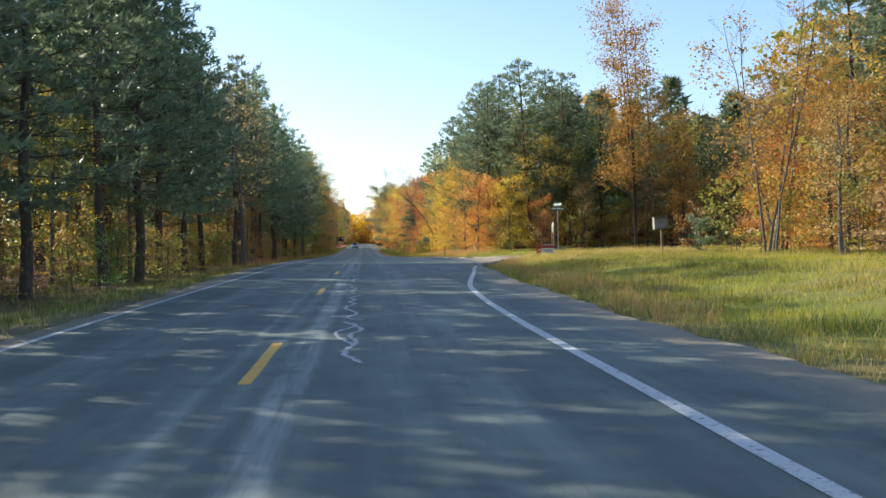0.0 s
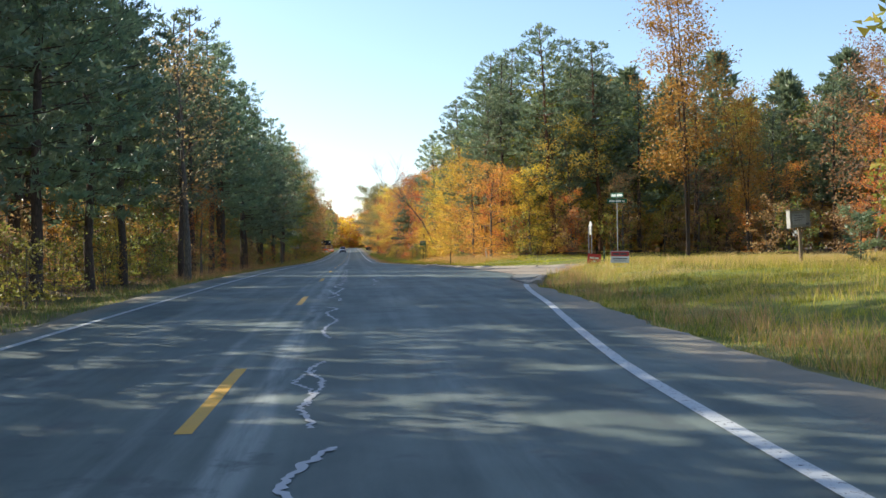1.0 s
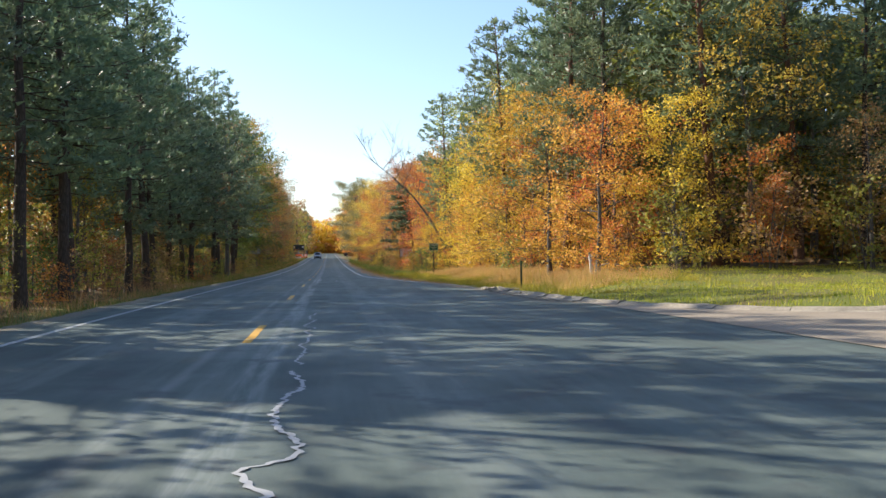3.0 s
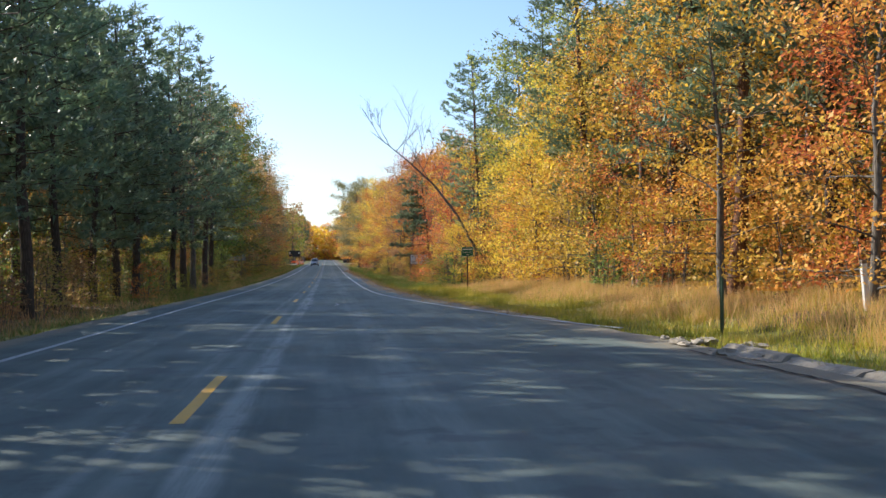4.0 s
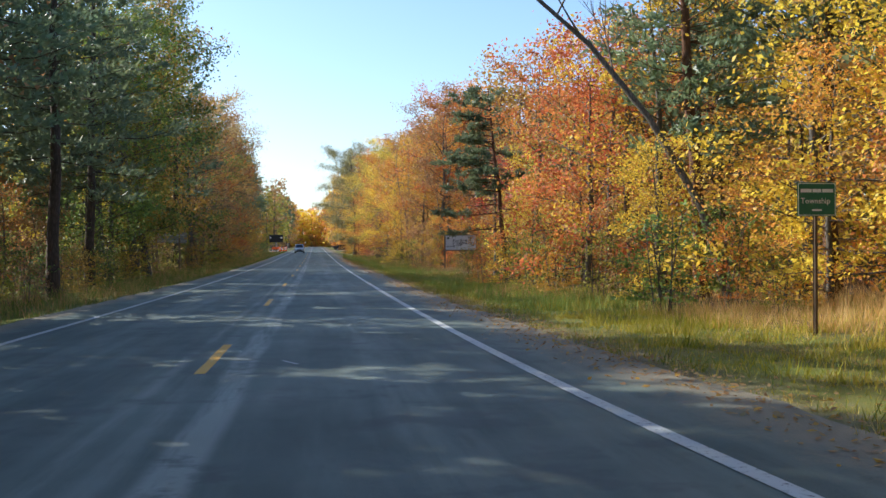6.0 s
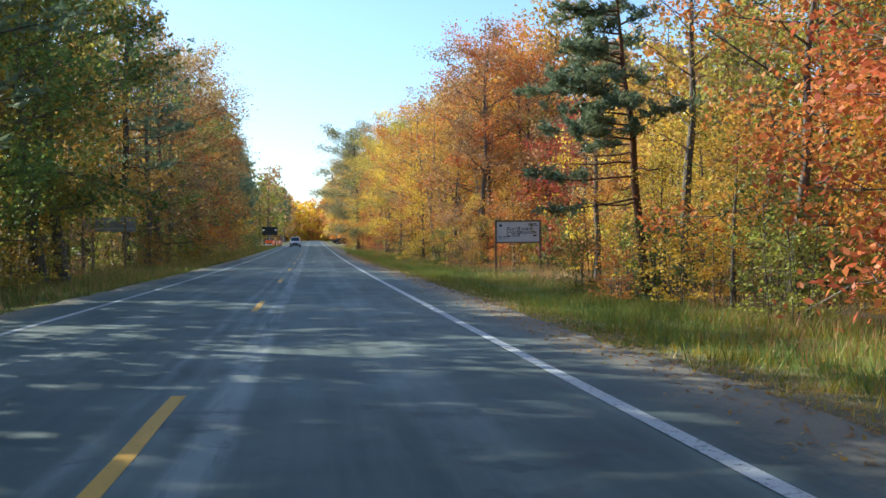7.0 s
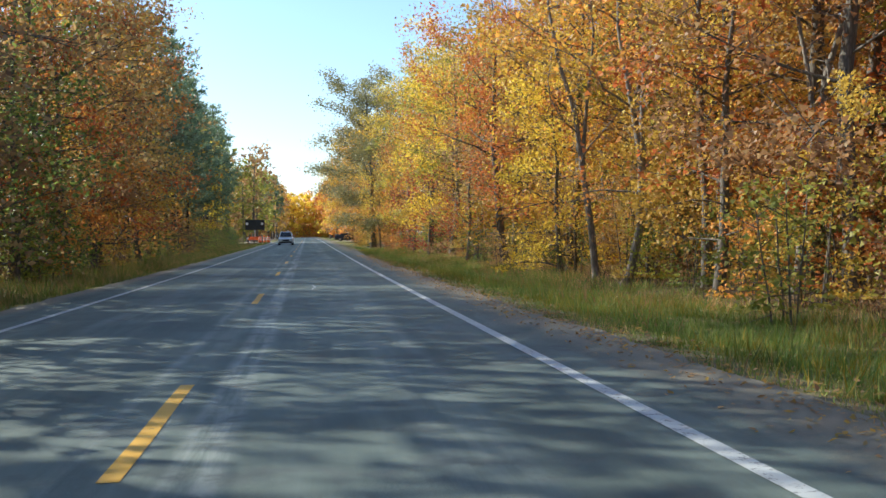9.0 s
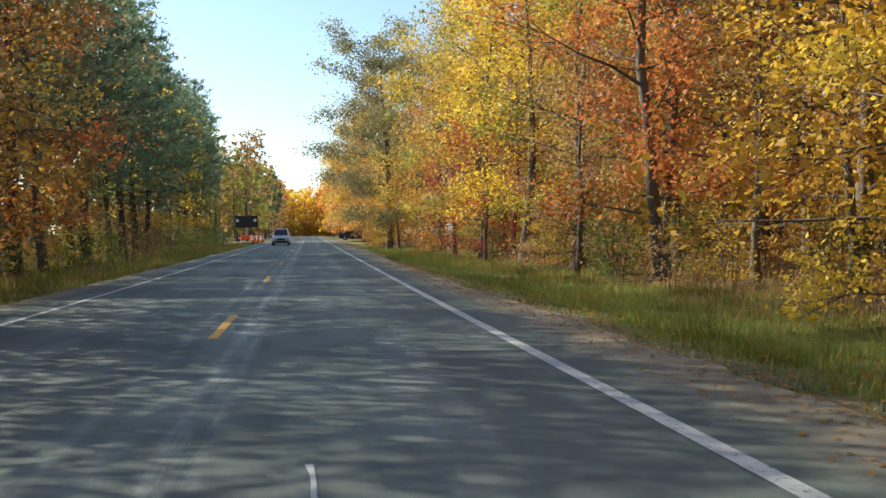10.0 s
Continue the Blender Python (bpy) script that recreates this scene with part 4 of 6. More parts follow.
# -- open corner before the side road --
for shape, colour, x, y, s, label in (
        ("clump", "gold", 18.6, 37.2, 1.0, "many-stemmed tree, yellow below and bare above, behind a field"),
        ("maple_c", "gold", 21.5, 36.0, 0.85, ""), ("clump_bare", "gold", 20.6, 40.4, 1.0, "nearly bare many-stemmed tree beside the open field"), ("maple_c", "orange", 22.8, 40.0, 0.8, ""), ("pine_c", "green", 25.0, 42.0, 1.0, ""),
        ("sapling_a", "orange", 20.0, 41.5, 0.9, ""), ("maple_a", "gold", 27.0, 38.5, 0.9, ""), ("sapling_b", "rust", 19.8, 33.0, 1.0, ""), ("maple_c", "gold", 23.0, 31.0, 0.9, ""), ("pine_a", "green", 28.0, 34.0, 0.9, ""),
        ("pine_young", "green", 18.4, 45.2, 0.85, "bushy young pine beside the weathered board"), ("maple_b", "rust", 33.0, 70.5, 1.0, ""), ("maple_a", "orange", 34.5, 67.0, 0.95, ""), ("oak_b", "rust", 38.0, 72.0, 0.9, ""), ("maple_c", "orange", 31.8, 66.5, 0.8, ""), ("maple_b", "gold", 42.0, 66.0, 1.0, ""),
        ("birch", "gold", 25.9, 84.0, 1.1, "tall yellow birch-like tree standing free before dark pines"), ("birch", "gold", 29.9, 82.5, 0.62, "smaller yellow birch-like tree before dark pines"),
        ("maple_c", "orange", 12.2, 91.5, 0.78, ""), ("maple_c", "yellow", 11.6, 97.5, 0.85, ""), ("maple_c", "yellow", 15.4, 90.5, 0.72, ""), ("maple_c", "red", 13.8, 93.6, 0.72, ""), ("sapling_a", "orange", 18.5, 88.5, 1.1, ""), ("maple_a", "gold", 18.6, 90.6, 0.9, ""), ("sapling_b", "rust", 22.0, 87.5, 1.0, ""), ("sapling_a", "olive", 25.0, 87.0, 1.0, ""), ("maple_c", "rust", 28.0, 88.0, 0.7, ""), ("sapling_b", "rust", 32.0, 87.0, 1.0, ""), ("maple_c", "orange", 35.5, 88.0, 0.7, ""),
        ("pine_open", "green", 17.6, 92.0, 0.98, ""), ("pine_open", "green", 12.8, 99.6, 0.94, ""), ("pine_b", "green", 14.1, 96.4, 0.95, ""), ("pine_open", "green", 21.5, 92.5, 0.92, ""), ("pine_b", "green", 20.0, 97.0, 1.05, ""), ("pine_open", "green", 13.6, 107.4, 0.9, ""), ("pine_open", "green", 13.0, 115.0, 0.86, "")):
    tree(shape, colour, x, y, s, (x * 77 + y * 31) % 360, label=label)
for x in (25.0, 30.0, 35.5, 41.0, 47.0):
    tree("pine_back" if x > 36 else pick(PINEY), "green", x, 91.5 + plant.uniform(-1.5, 3), plant.uniform(0.85, 1.05), plant.uniform(0, 360))

row(14.8, 93, 106, 1.8, [("shrub", 1)], [("orange", 3), ("gold", 3), ("rust", 2), ("olive", 2)], 1.3, (0.9, 1.5), group="undergrowth")
row(12.9, 93, 106, 3.0, [("sapling_a", 2), ("sapling_b", 1)], [("orange", 4), ("gold", 2), ("yellow", 1)], 0.7, (0.7, 1.0), group="undergrowth")
# -- sunlit wood past the side road --
CLUB = [(13, 186, 4.2)]
for shape, colour, x, y, s in (("maple_a", "orange", 13.4, 102.0, 0.7), ("maple_c", "orange", 13.0, 105.4, 0.75), ("maple_b", "orange", 13.2, 109.4, 0.8), ("maple_a", "gold", 13.2, 112.4, 0.95), ("maple_c", "yellow", 13.6, 115.6, 1.05), ("maple_a", "yellow", 13.3, 119.2, 0.9)):
    tree(shape, colour, x, y, s, y * 47 % 360)
row(13.2, 122, 139, 2.8, [("maple_c", 3)], [("yellow", 6), ("orange", 2), ("gold", 1)], 0.8, (0.55, 0.8))
row(16.0, 103, 138, 4.0, [("oak_b", 1), ("maple_b", 2), ("pine_open", 4), ("pine_b", 2)], WARM, 1.2, (0.9, 1.06))
# past y 140 duller leaves are picked, partly to mute the wood like haze
row(16.2, 146, 172, 4.0, [("maple_back", 3)], [("yellow", 1), ("gold", 3), ("rust", 3), ("olive", 2)], 1.2, (0.62, 0.76), deep_in=True)
row(17.4, 178, 206, 4.0, [("maple_back", 3)], [("yellow", 1), ("gold", 3), ("rust", 4), ("olive", 2)], 1.0, (0.66, 0.82), skip=CLUB, deep_in=True)
row(20.5, 104, 142, 5.0, [("pine_back", 3), ("oak_back", 2)], WARM, 1.6, (0.9, 1.08), deep_in=True)
row(20.8, 146, 206, 5.0, [("maple_back", 3), ("oak_back", 1)], [("gold", 2), ("rust", 4), ("olive", 3)], 1.4, (0.68, 0.82), deep_in=True)
row(21.0, 208, 320, 5.2, [("oak_back", 3)], [("gold", 3), ("rust", 4), ("olive", 2), ("orange", 1)], 1.6, (0.95, 1.12), deep_in=True)
for shape, colour, x, y, s, label in (
        ("pine_open", "green", 12.6, 143.4, 0.88, ""), ("maple_b", "yellow", 12.6, 146.6, 0.84, ""), ("pine_open", "green", 15.2, 140.5, 0.88, ""), ("pine_b", "green", 14.8, 149.0, 0.85, ""), ("maple_a", "red", 13.2, 151.5, 0.85, ""), ("maple_c", "yellow", 13.7, 139.5, 1.05, ""),
        ("maple_a", "orange", 13.3, 155.0, 0.9, ""), ("maple_a", "orange", 12.7, 159.6, 0.92, ""), ("maple_c", "olive", 14.9, 162.0, 0.9, ""), ("thin", "gold", 13.0, 167.5, 0.95, "pale-barked hardwood with few leaves"), ("maple_c", "gold", 14.6, 169.5, 0.62, ""), ("thin", "rust", 12.1, 174.0, 0.66, "slim grey trunk with a few dry leaves"), ("maple_c", "yellow", 15.4, 174.6, 0.62, ""), ("maple_c", "orange", 15.8, 178.4, 0.66, ""), ("maple_c", "red", 16.2, 190.4, 0.92, "dark red maple behind the white sign"), ("maple_c", "red", 16.6, 193.0, 0.8, "dark red maple behind the white sign"), ("maple_c", "yellow", 18.6, 189.0, 1.0, ""), ("sapling_b", "yellow", 13.4, 196.0, 0.85, ""), ("sapling_a", "orange", 12.6, 202.4, 0.9, ""), ("maple_c", "orange", 14.4, 199.5, 0.8, ""), ("oak_b", "orange", 15.6, 206.0, 1.0, ""), ("thin", "rust", 16.7, 205.0, 1.1, "bare grey snag among autumn trees"), ("thin", "gold", 14.2, 220.6, 1.15, "thin grey hardwood with few leaves"), ("sapling_a", "rust", 11.2, 213.0, 0.8, "low russet sapling at the wood's edge")):
    tree(shape, colour, x, y, s, (x * 53 + y * 17) % 360, label=label)
for shape, colour, x, y, s in (
        ("maple_c", "red", 10.9, 150.0, 0.95), ("maple_c", "yellow", 10.8, 141.8, 0.46), ("oak_b", "rust", 12.4, 201.5, 0.95), ("oak_a", "orange", 13.6, 205.5, 0.92), ("maple_b", "gold", 10.9, 205.0, 0.72),
        ("oak_b", "gold", 13.6, 211.0, 0.86), ("maple_b", "orange", 12.4, 215.5, 1.0), ("oak_b", "olive", 15.0, 218.5, 0.9), ("maple_a", "yellow", 11.6, 221.0, 1.12), ("maple_b", "yellow", 13.0, 225.5, 1.05), ("maple_c", "yellow", 10.4, 217.6, 0.8),
        ("oak_b", "orange", 11.3, 232.5, 0.92), ("oak_b", "rust", 13.4, 237.0, 0.95), ("maple_c", "rust", 10.0, 237.2, 0.8), ("maple_b", "olive", 11.6, 243.0, 1.12), ("oak_b", "yellow", 11.0, 250.0, 1.0),
        ("maple_b", "yellow", 10.3, 257.0, 1.1), ("oak_b", "gold", 12.5, 262.5, 1.05), ("maple_a", "orange", 10.0, 264.5, 0.9), ("oak_a", "olive", 12.4, 271.0, 1.02), ("oak_b", "gold", 11.2, 279.0, 1.05), ("oak_a", "drab", 12.0, 286.0, 0.98), ("maple_c", "red", 9.8, 253.0, 0.75)):
    tree(shape, colour, x, y, s, (x * 53 + y * 29) % 360)
tree("half_dead_a", "gold", 10.95, 215.2, 1.0, 70, 1.0, "grey half-dead hardwood with bare crooked limbs")
tree("half_dead_b", "orange", 10.5, 210.7, 1.0, 200, 1.0, "grey half-dead hardwood with bare crooked limbs")
tree("half_dead_a", "rust", 12.2, 203.6, 0.85, 250, 1.0, "grey half-dead hardwood with bare crooked limbs")
row(18.6, 210, 320, 4.4, [("oak_back", 4), ("maple_back", 1)], [("gold", 4), ("rust", 3), ("yellow", 2), ("orange", 2)], 1.2, (0.95, 1.12), deep_in=True)
row(14.5, 104, 138, 3.4, [("thicket", 1)], UNDER + [("yellow", 2), ("orange", 2)], 1.0, (0.7, 1.0), deep_in=True)
row(14.4, 141, 204, 3.2, [("thicket", 1)], UNDER + [("yellow", 2), ("orange", 2)], 1.0, (0.65, 1.0), skip=[(12.9, 188, 2.6)], deep_in=True)
row(14.6, 206, 300, 3.8, [("thicket", 1)], [("gold", 3), ("rust", 4), ("olive", 2)], 1.0, (0.6, 0.9), deep_in=True)
row(17.5, 104, 262, 5.6, [("thicket", 1)], UNDER + [("yellow", 1), ("orange", 2)], 1.2, (0.8, 1.15), deep_in=True)
KEEP = [(11.5, 187, 5.0), (11.0, 181, 4.0), (10.3, 175, 3.2), (9.3, 130, 3.0)]
row(12.6, 104, 137, 4.6, [("sapling_a", 3), ("sapling_b", 2)], WARM + [("green", 1)], 0.6, (0.6, 0.95), group="undergrowth")
row(11.2, 141, 206, 4.6, [("sapling_a", 3), ("sapling_b", 2)], WARM + [("green", 1)], 0.7, (0.6, 1.0), skip=KEEP, group="undergrowth")
row(14.7, 175, 188, 1.9, [("shrub", 1)], [("rust", 3), ("gold", 2), ("olive", 2), ("orange", 2)], 1.0, (0.9, 1.4), group="undergrowth")
row(15.6, 192, 206, 2.0, [("shrub", 1)], [("rust", 3), ("gold", 3), ("olive", 2), ("orange", 2)], 1.2, (0.9, 1.4), group="undergrowth")
SERE = [("gold", 4), ("rust", 4), ("orange", 1), ("olive", 1.5)]
row(11.6, 209, 300, 8.5, [("sapling_a", 3), ("sapling_b", 2)], SERE, 0.7, (0.6, 0.95), group="undergrowth")
row(12.4, 208, 262, 8.5, [("thin", 1)], SERE, 0.9, (0.62, 0.95))
row(12.0, 104, 137, 4.5, [("shrub", 1)], [("orange", 2), ("olive", 3), ("green", 3), ("yellow", 2), ("rust", 3)], 0.6, (0.6, 1.1), group="undergrowth")
row(10.2, 139, 204, 3.4, [("shrub", 1)], [("orange", 2), ("olive", 3), ("green", 4), ("yellow", 2), ("rust", 2)], 0.9, (0.6, 1.2), skip=KEEP, group="undergrowth")
row(10.6, 206, 300, 4.6, [("shrub", 1)], [("rust", 3), ("olive", 2), ("green", 2), ("gold", 2)], 0.8, (0.5, 0.9), group="undergrowth")
row(12.4, 141, 262, 4.2, [("shrub", 1)], [("rust", 2), ("olive", 3), ("green", 3), ("gold", 2)], 0.9, (0.8, 1.4), skip=KEEP, group="undergrowth")
tree("oak_broad", "drab", 8.4, 294.0, 1.05, 0, 1.02, "broad old oak reaching out over the road", wide=1.12)
tree("oak_broad", "drab", 8.8, 305.0, 1.05, 130, 1.0, "broad old oak reaching out over the road")
for shape, colour, x, y, s in (("maple_c", "orange", 9.2, 292.0, 0.8), ("maple_c", "gold", 9.0, 299.0, 0.75), ("maple_a", "yellow", 9.6, 306.0, 0.8), ("maple_c", "orange", 9.3, 314.0, 0.85), ("maple_a", "orange", 9.8, 321.0, 0.85), ("sapling_b", "yellow", 8.6, 295.5, 0.9), ("sapling_a", "olive", 8.6, 303.0, 0.9), ("sapling_b", "gold", 8.8, 310.0, 0.9)):
    tree(shape, colour, x, y, s, y * 41 % 360)
row(10.5, 322, 365, 6.0, [("oak_a", 3), ("maple_b", 2)], [("gold", 3), ("orange", 3), ("yellow", 2)], 0.8, (0.95, 1.15))


def build_leaning_snag():
    """Dead tree that leans out towards the road, its top spread in bare twigs."""
    rng = random.Random(5)
    base = Vector((12.3, 140.6, land(12.3, 140.6)))
    knots = [base + Vector(k) for k in ((0, 0, -0.2), (-0.7, 0.4, 2.6), (-1.9, 1.0, 5.0), (-3.4, 1.6, 7.1), (-5.1, 2.2, 8.8), (-6.6, 2.7, 10.1), (-7.8, 3.0, 11.1))]
    wood = Wood()
    wood.tube([k - base for k in knots], [0.125, 0.105, 0.09, 0.072, 0.05, 0.03, 0.012], 8)

    def fork(a, way, length, r, depth):
        pts_f = [a]
        for _ in range(4):
            way = (way + Vector((rng.uniform(-0.2, 0.2), rng.uniform(-0.2, 0.2), rng.uniform(-0.1, 0.22)))).normalized()
            pts_f.append(pts_f[-1] + way * length / 4)
        wood.tube(pts_f, [r, r * 0.8, r * 0.6, r * 0.42, r * 0.2], 4)
        if depth:
            for q in range(5):
                k = rng.uniform(0.8, 3.9)
                b = pts_f[int(k)].lerp(pts_f[int(k) + 1], k - int(k))
                fork(b, (way + Vector((rng.uniform(-0.9, 0.9), rng.uniform(-0.9, 0.9), rng.uniform(-0.2, 0.8)))).normalized(), length * rng.uniform(0.4, 0.65), r * 0.5, depth - 1)

    for k in (2.6, 3.1, 3.5, 3.9, 4.3, 4.6, 4.9, 5.2):
        a = (knots[int(k)].lerp(knots[int(k) + 1], k - int(k))) - base
        fork(a, Vector((rng.uniform(-1.0, 0.5), rng.uniform(-0.7, 0.7), rng.uniform(0.3, 1.1))).normalized(), rng.uniform(1.8, 3.4), 0.032, 2)
    ob = thing("dead_tree", *base, 0, "bare dead tree leaning out from the wood over the verge", "tree")
    child = new("trunk", wood.mesh("trunk", GREY_BARK))
    child.parent = ob


build_leaning_snag()


def build_crooked_pine():
    """Open pine at the verge: reddish leaning trunk, long low boughs towards the road, the crown swept to one side."""
    rng, nrng = random.Random(17), np.random.default_rng(17)
    base = Vector((11.3, 166.0, land(11.3, 166.0)))
    stem = [Vector(k) for k in ((0, 0, -0.2), (-0.22, 0.05, 1.8), (-0.42, 0.0, 3.5), (-0.5, -0.1, 5.0), (-0.72, 0.0, 6.4), (-0.85, 0.1, 8.2), (-1.0, 0.1, 10.0))]
    wood, spots, ways = Wood(), [], []
    wood.tube(stem, [0.15, 0.13, 0.115, 0.1, 0.08, 0.05, 0.015], 9)

    def bough(z, az, length, sag, dense, start):
        f = next(i for i in range(6) if stem[i + 1].z >= z)
        a = stem[f].lerp(stem[f + 1], (z - stem[f].z) / (stem[f + 1].z - stem[f].z))
        d = Vector((math.cos(az), math.sin(az), 0))
        line = [a + d * length * t + Vector((rng.uniform(-0.06, 0.06), rng.uniform(-0.06, 0.06), sag * (t - t * t * 0.55) + rng.uniform(-0.05, 0.05))) for t in (0, 0.25, 0.5, 0.75, 1.0)]
        wood.tube(line, [0.035, 0.03, 0.022, 0.014, 0.005], 4)
        for _ in range(int(7 * length)):
            t = rng.uniform(0.15, 1.0) * 3.99
            p = line[int(t)].lerp(line[int(t) + 1], t - int(t))
            way = (d * rng.uniform(0.1, 0.9) + Vector((rng.uniform(-0.9, 0.9), rng.uniform(-0.9, 0.9), rng.uniform(-0.1, 0.45)))).normalized()
            tip = p + way * rng.uniform(0.25, 0.7) * (0.6 + 0.25 * length / 2)
            wood.tube([p, tip], [0.008, 0.003], 3)
            if t / 3.99 < start:
                continue
            for _ in range(dense):
                spots.append(tuple(p.lerp(tip, rng.uniform(0.3, 1.05))))
                ways.append(tuple(way + Vector((0, 0, 0.25))))

    bough(3.5, math.radians(205), 4.0, -0.25, 8, 0.5)
    bough(2.9, math.radians(196), 3.2, -0.9, 6, 0.62)
    bough(4.0, math.radians(182), 2.4, -0.3, 1, 0.8)
    for k in range(5):
        bough(2.3 + 0.5 * k, math.radians(rng.uniform(0, 360)), rng.uniform(0.7, 1.8), -0.3, 0, 0.9)
    for k in range(38):
        z = 4.5 + 5.3 * k / 37
        bough(z, math.radians(rng.gauss(185, 62)), rng.uniform(1.4, 3.1) * (1.12 - 0.45 * k / 37), rng.uniform(-0.1, 0.5), 6, 0.22)
    spots, ways = np.repeat(np.array(spots), 6, axis=0), np.repeat(np.array(ways), 6, axis=0)
    spots = spots + nrng.normal(size=spots.shape) * 0.06
    ways = ways + nrng.normal(size=ways.shape) * 0.75
    ob = thing("pine_tree", *base, 0, "crooked pine with reddish bark and an open crown", "tree", "roadside trees")
    for name, data in (("trunk", wood.mesh("trunk", RED_BARK)), ("crown", needle_mesh("crown", spots, ways, 0.17, NEEDLES, nrng))):
        child = new(name, data)
        child.parent = ob


build_crooked_pine()


# -- woods too far off or too deep to count --
def far_woods(name, spots, label):
    """Many low-detail trees in one mesh a colour."""
    by_mesh = {}
    for shape, colour, x, y, s, turn in spots:
        for data in stock(shape, colour):
            by_mesh.setdefault(data.materials[0].name, []).append((data, x, y, s, turn))
    holder = thing(name, 0, 0, 0, 0, label, "woods", kind="stuff")
    for key, items in by_mesh.items():
        points, corners, base = [], [], 0
        cache = {}
        for data, x, y, s, turn in items:
            if data.name not in cache:
                co = np.empty(len(data.vertices) * 3, dtype=np.float32)
                data.vertices.foreach_get("co", co)
                ix = np.empty(len(data.loops), dtype=np.int32)
                data.loops.foreach_get("vertex_index", ix)
                cache[data.name] = (co.reshape(-1, 3), ix.reshape(len(data.polygons), -1))
            co, ix = cache[data.name]
            c, q = math.cos(turn) * s, math.sin(turn) * s
            m = np.array([[c, q, 0], [-q, c, 0], [0, 0, s]])
            points.append(co @ m + np.array([x, y, land(x, y)]))
            corners.append(ix + base)
            base += len(co)
        child = new("foliage" if "lea" in key or "needle" in key else "trunks", array_mesh("woods", np.vstack(points), np.vstack(corners), bpy.data.materials[key]))
        child.parent = holder


for side, x0, x1, y0, y1, step, kinds, colours in (
        (-1, 20, 29, 10, 335, 11.0, [("pine_far", 3), ("far_a", 1)], [("gold", 1), ("rust", 1), ("olive", 3)]),
        (1, 25.5, 36, 120, 335, 6.6, [("pine_far", 1), ("far_a", 2), ("far_b", 2)], [("gold", 3), ("rust", 2), ("orange", 2), ("yellow", 2)]),
        (1, 24.0, 62, 104, 120, 5.5, [("pine_far", 1)], [("gold", 1)]),
        (1, 33.0, 62, 26, 64, 6.0, [("far_a", 2), ("far_b", 1), ("pine_far", 1)], [("gold", 3), ("orange", 2), ("olive", 1)]),
        (1, 46.0, 66, 72, 90, 6.0, [("far_a", 2), ("pine_far", 1)], [("gold", 3), ("orange", 2), ("olive", 1)]),
        (-1, 17, 30, 342, 350, 6.0, [("far_b", 3), ("pine_far", 2)], [("olive", 3), ("gold", 3), ("rust", 2)]),
        (-1, 9.8, 24, 372, 600, 6.6, [("far_b", 3), ("pine_far", 2), ("far_a", 2)], [("olive", 3), ("gold", 3), ("rust", 2)]),
        (1, 9.8, 24, 374, 600, 6.6, [("far_b", 3), ("far_a", 2)], [("gold", 3), ("orange", 3), ("yellow", 2), ("rust", 1)]),
        # brush between the trunks, and a closing belt behind
        (-1, 16, 24, 14, 335, 5.6, [("brush", 1)], [("rust", 2), ("olive", 3), ("gold", 1), ("green", 4)]),
        (1, 20.5, 28, 104, 330, 5.6, [("brush", 1)], [("rust", 2), ("olive", 2), ("gold", 3), ("yellow", 2), ("orange", 2)]),
        (1, 15.5, 58, 88, 96, 3.2, [("thicket", 1)], [("rust", 4), ("olive", 2), ("orange", 1), ("gold", 3)]),
        (1, 21.0, 34, 28, 48, 3.4, [("thicket", 1)], [("rust", 2), ("olive", 2), ("gold", 2), ("orange", 1)]),
        (1, 29.0, 60, 73, 86, 4.5, [("thicket", 1)], [("rust", 2), ("olive", 2), ("green", 2), ("orange", 1)]),
        (-1, 42, 47, 0, 350, 5.5, [("wall", 1)], [("olive", 2), ("rust", 2), ("green", 2), ("gold", 1)]),
        (1, 46, 52, 120, 350, 5.5, [("wall", 1)], [("gold", 2), ("rust", 2), ("orange", 1)]),
        (1, 20, 62, 98, 104, 4.2, [("maple_back", 1)], [("olive", 2), ("rust", 3), ("green", 2)]),
        (1, 32, 84, 124, 133, 4.6, [("screen", 1)], [("olive", 2), ("rust", 3), ("gold", 2)]),
        (1, 66, 72, 10, 125, 5.5, [("wall", 1)], [("gold", 2), ("rust", 2), ("olive", 2)])):
    y = y0
    while y < y1:
        x = x0
        while x < x1:
            far = 1.0 if y < 420 else 1.08
            deep.append((pick(kinds), pick(colours), side * (x + plant.uniform(-1.5, 1.5)), y + plant.uniform(-2, 2), plant.uniform(0.85, 1.12) * far, plant.uniform(0, 6.28)))
            x += step * plant.uniform(0.85, 1.2) * (1.0 if y < 400 else 1.25)
        y += step * (1.0 if y < 400 else 1.7)
# the road bends away at the end of the straight
# yellow and orange leaves lighten the belt, brush included, in place of distance haze
for k in range(44):
    x = (k % 22) * 4.2 - 46 + plant.uniform(-1.2, 1.2)
    deep.append((("far_a", "far_b", "wall", "wall")[k // 22], pick([("yellow", 3), ("orange", 2)]), x, 594 + 7 * (k // 22) + plant.uniform(-3, 3), plant.uniform(0.95, 1.15) * (1.2 if k > 43 else 1.0), plant.uniform(0, 6.28)))
for k in range(30):
    deep.append(("screen", pick([("orange", 3), ("yellow", 5)]), (k % 15) * 4.4 - 31 + plant.uniform(-1, 1), 566 + 10 * (k // 15) + plant.uniform(-2, 2), plant.uniform(0.8, 1.1), plant.uniform(0, 6.28)))
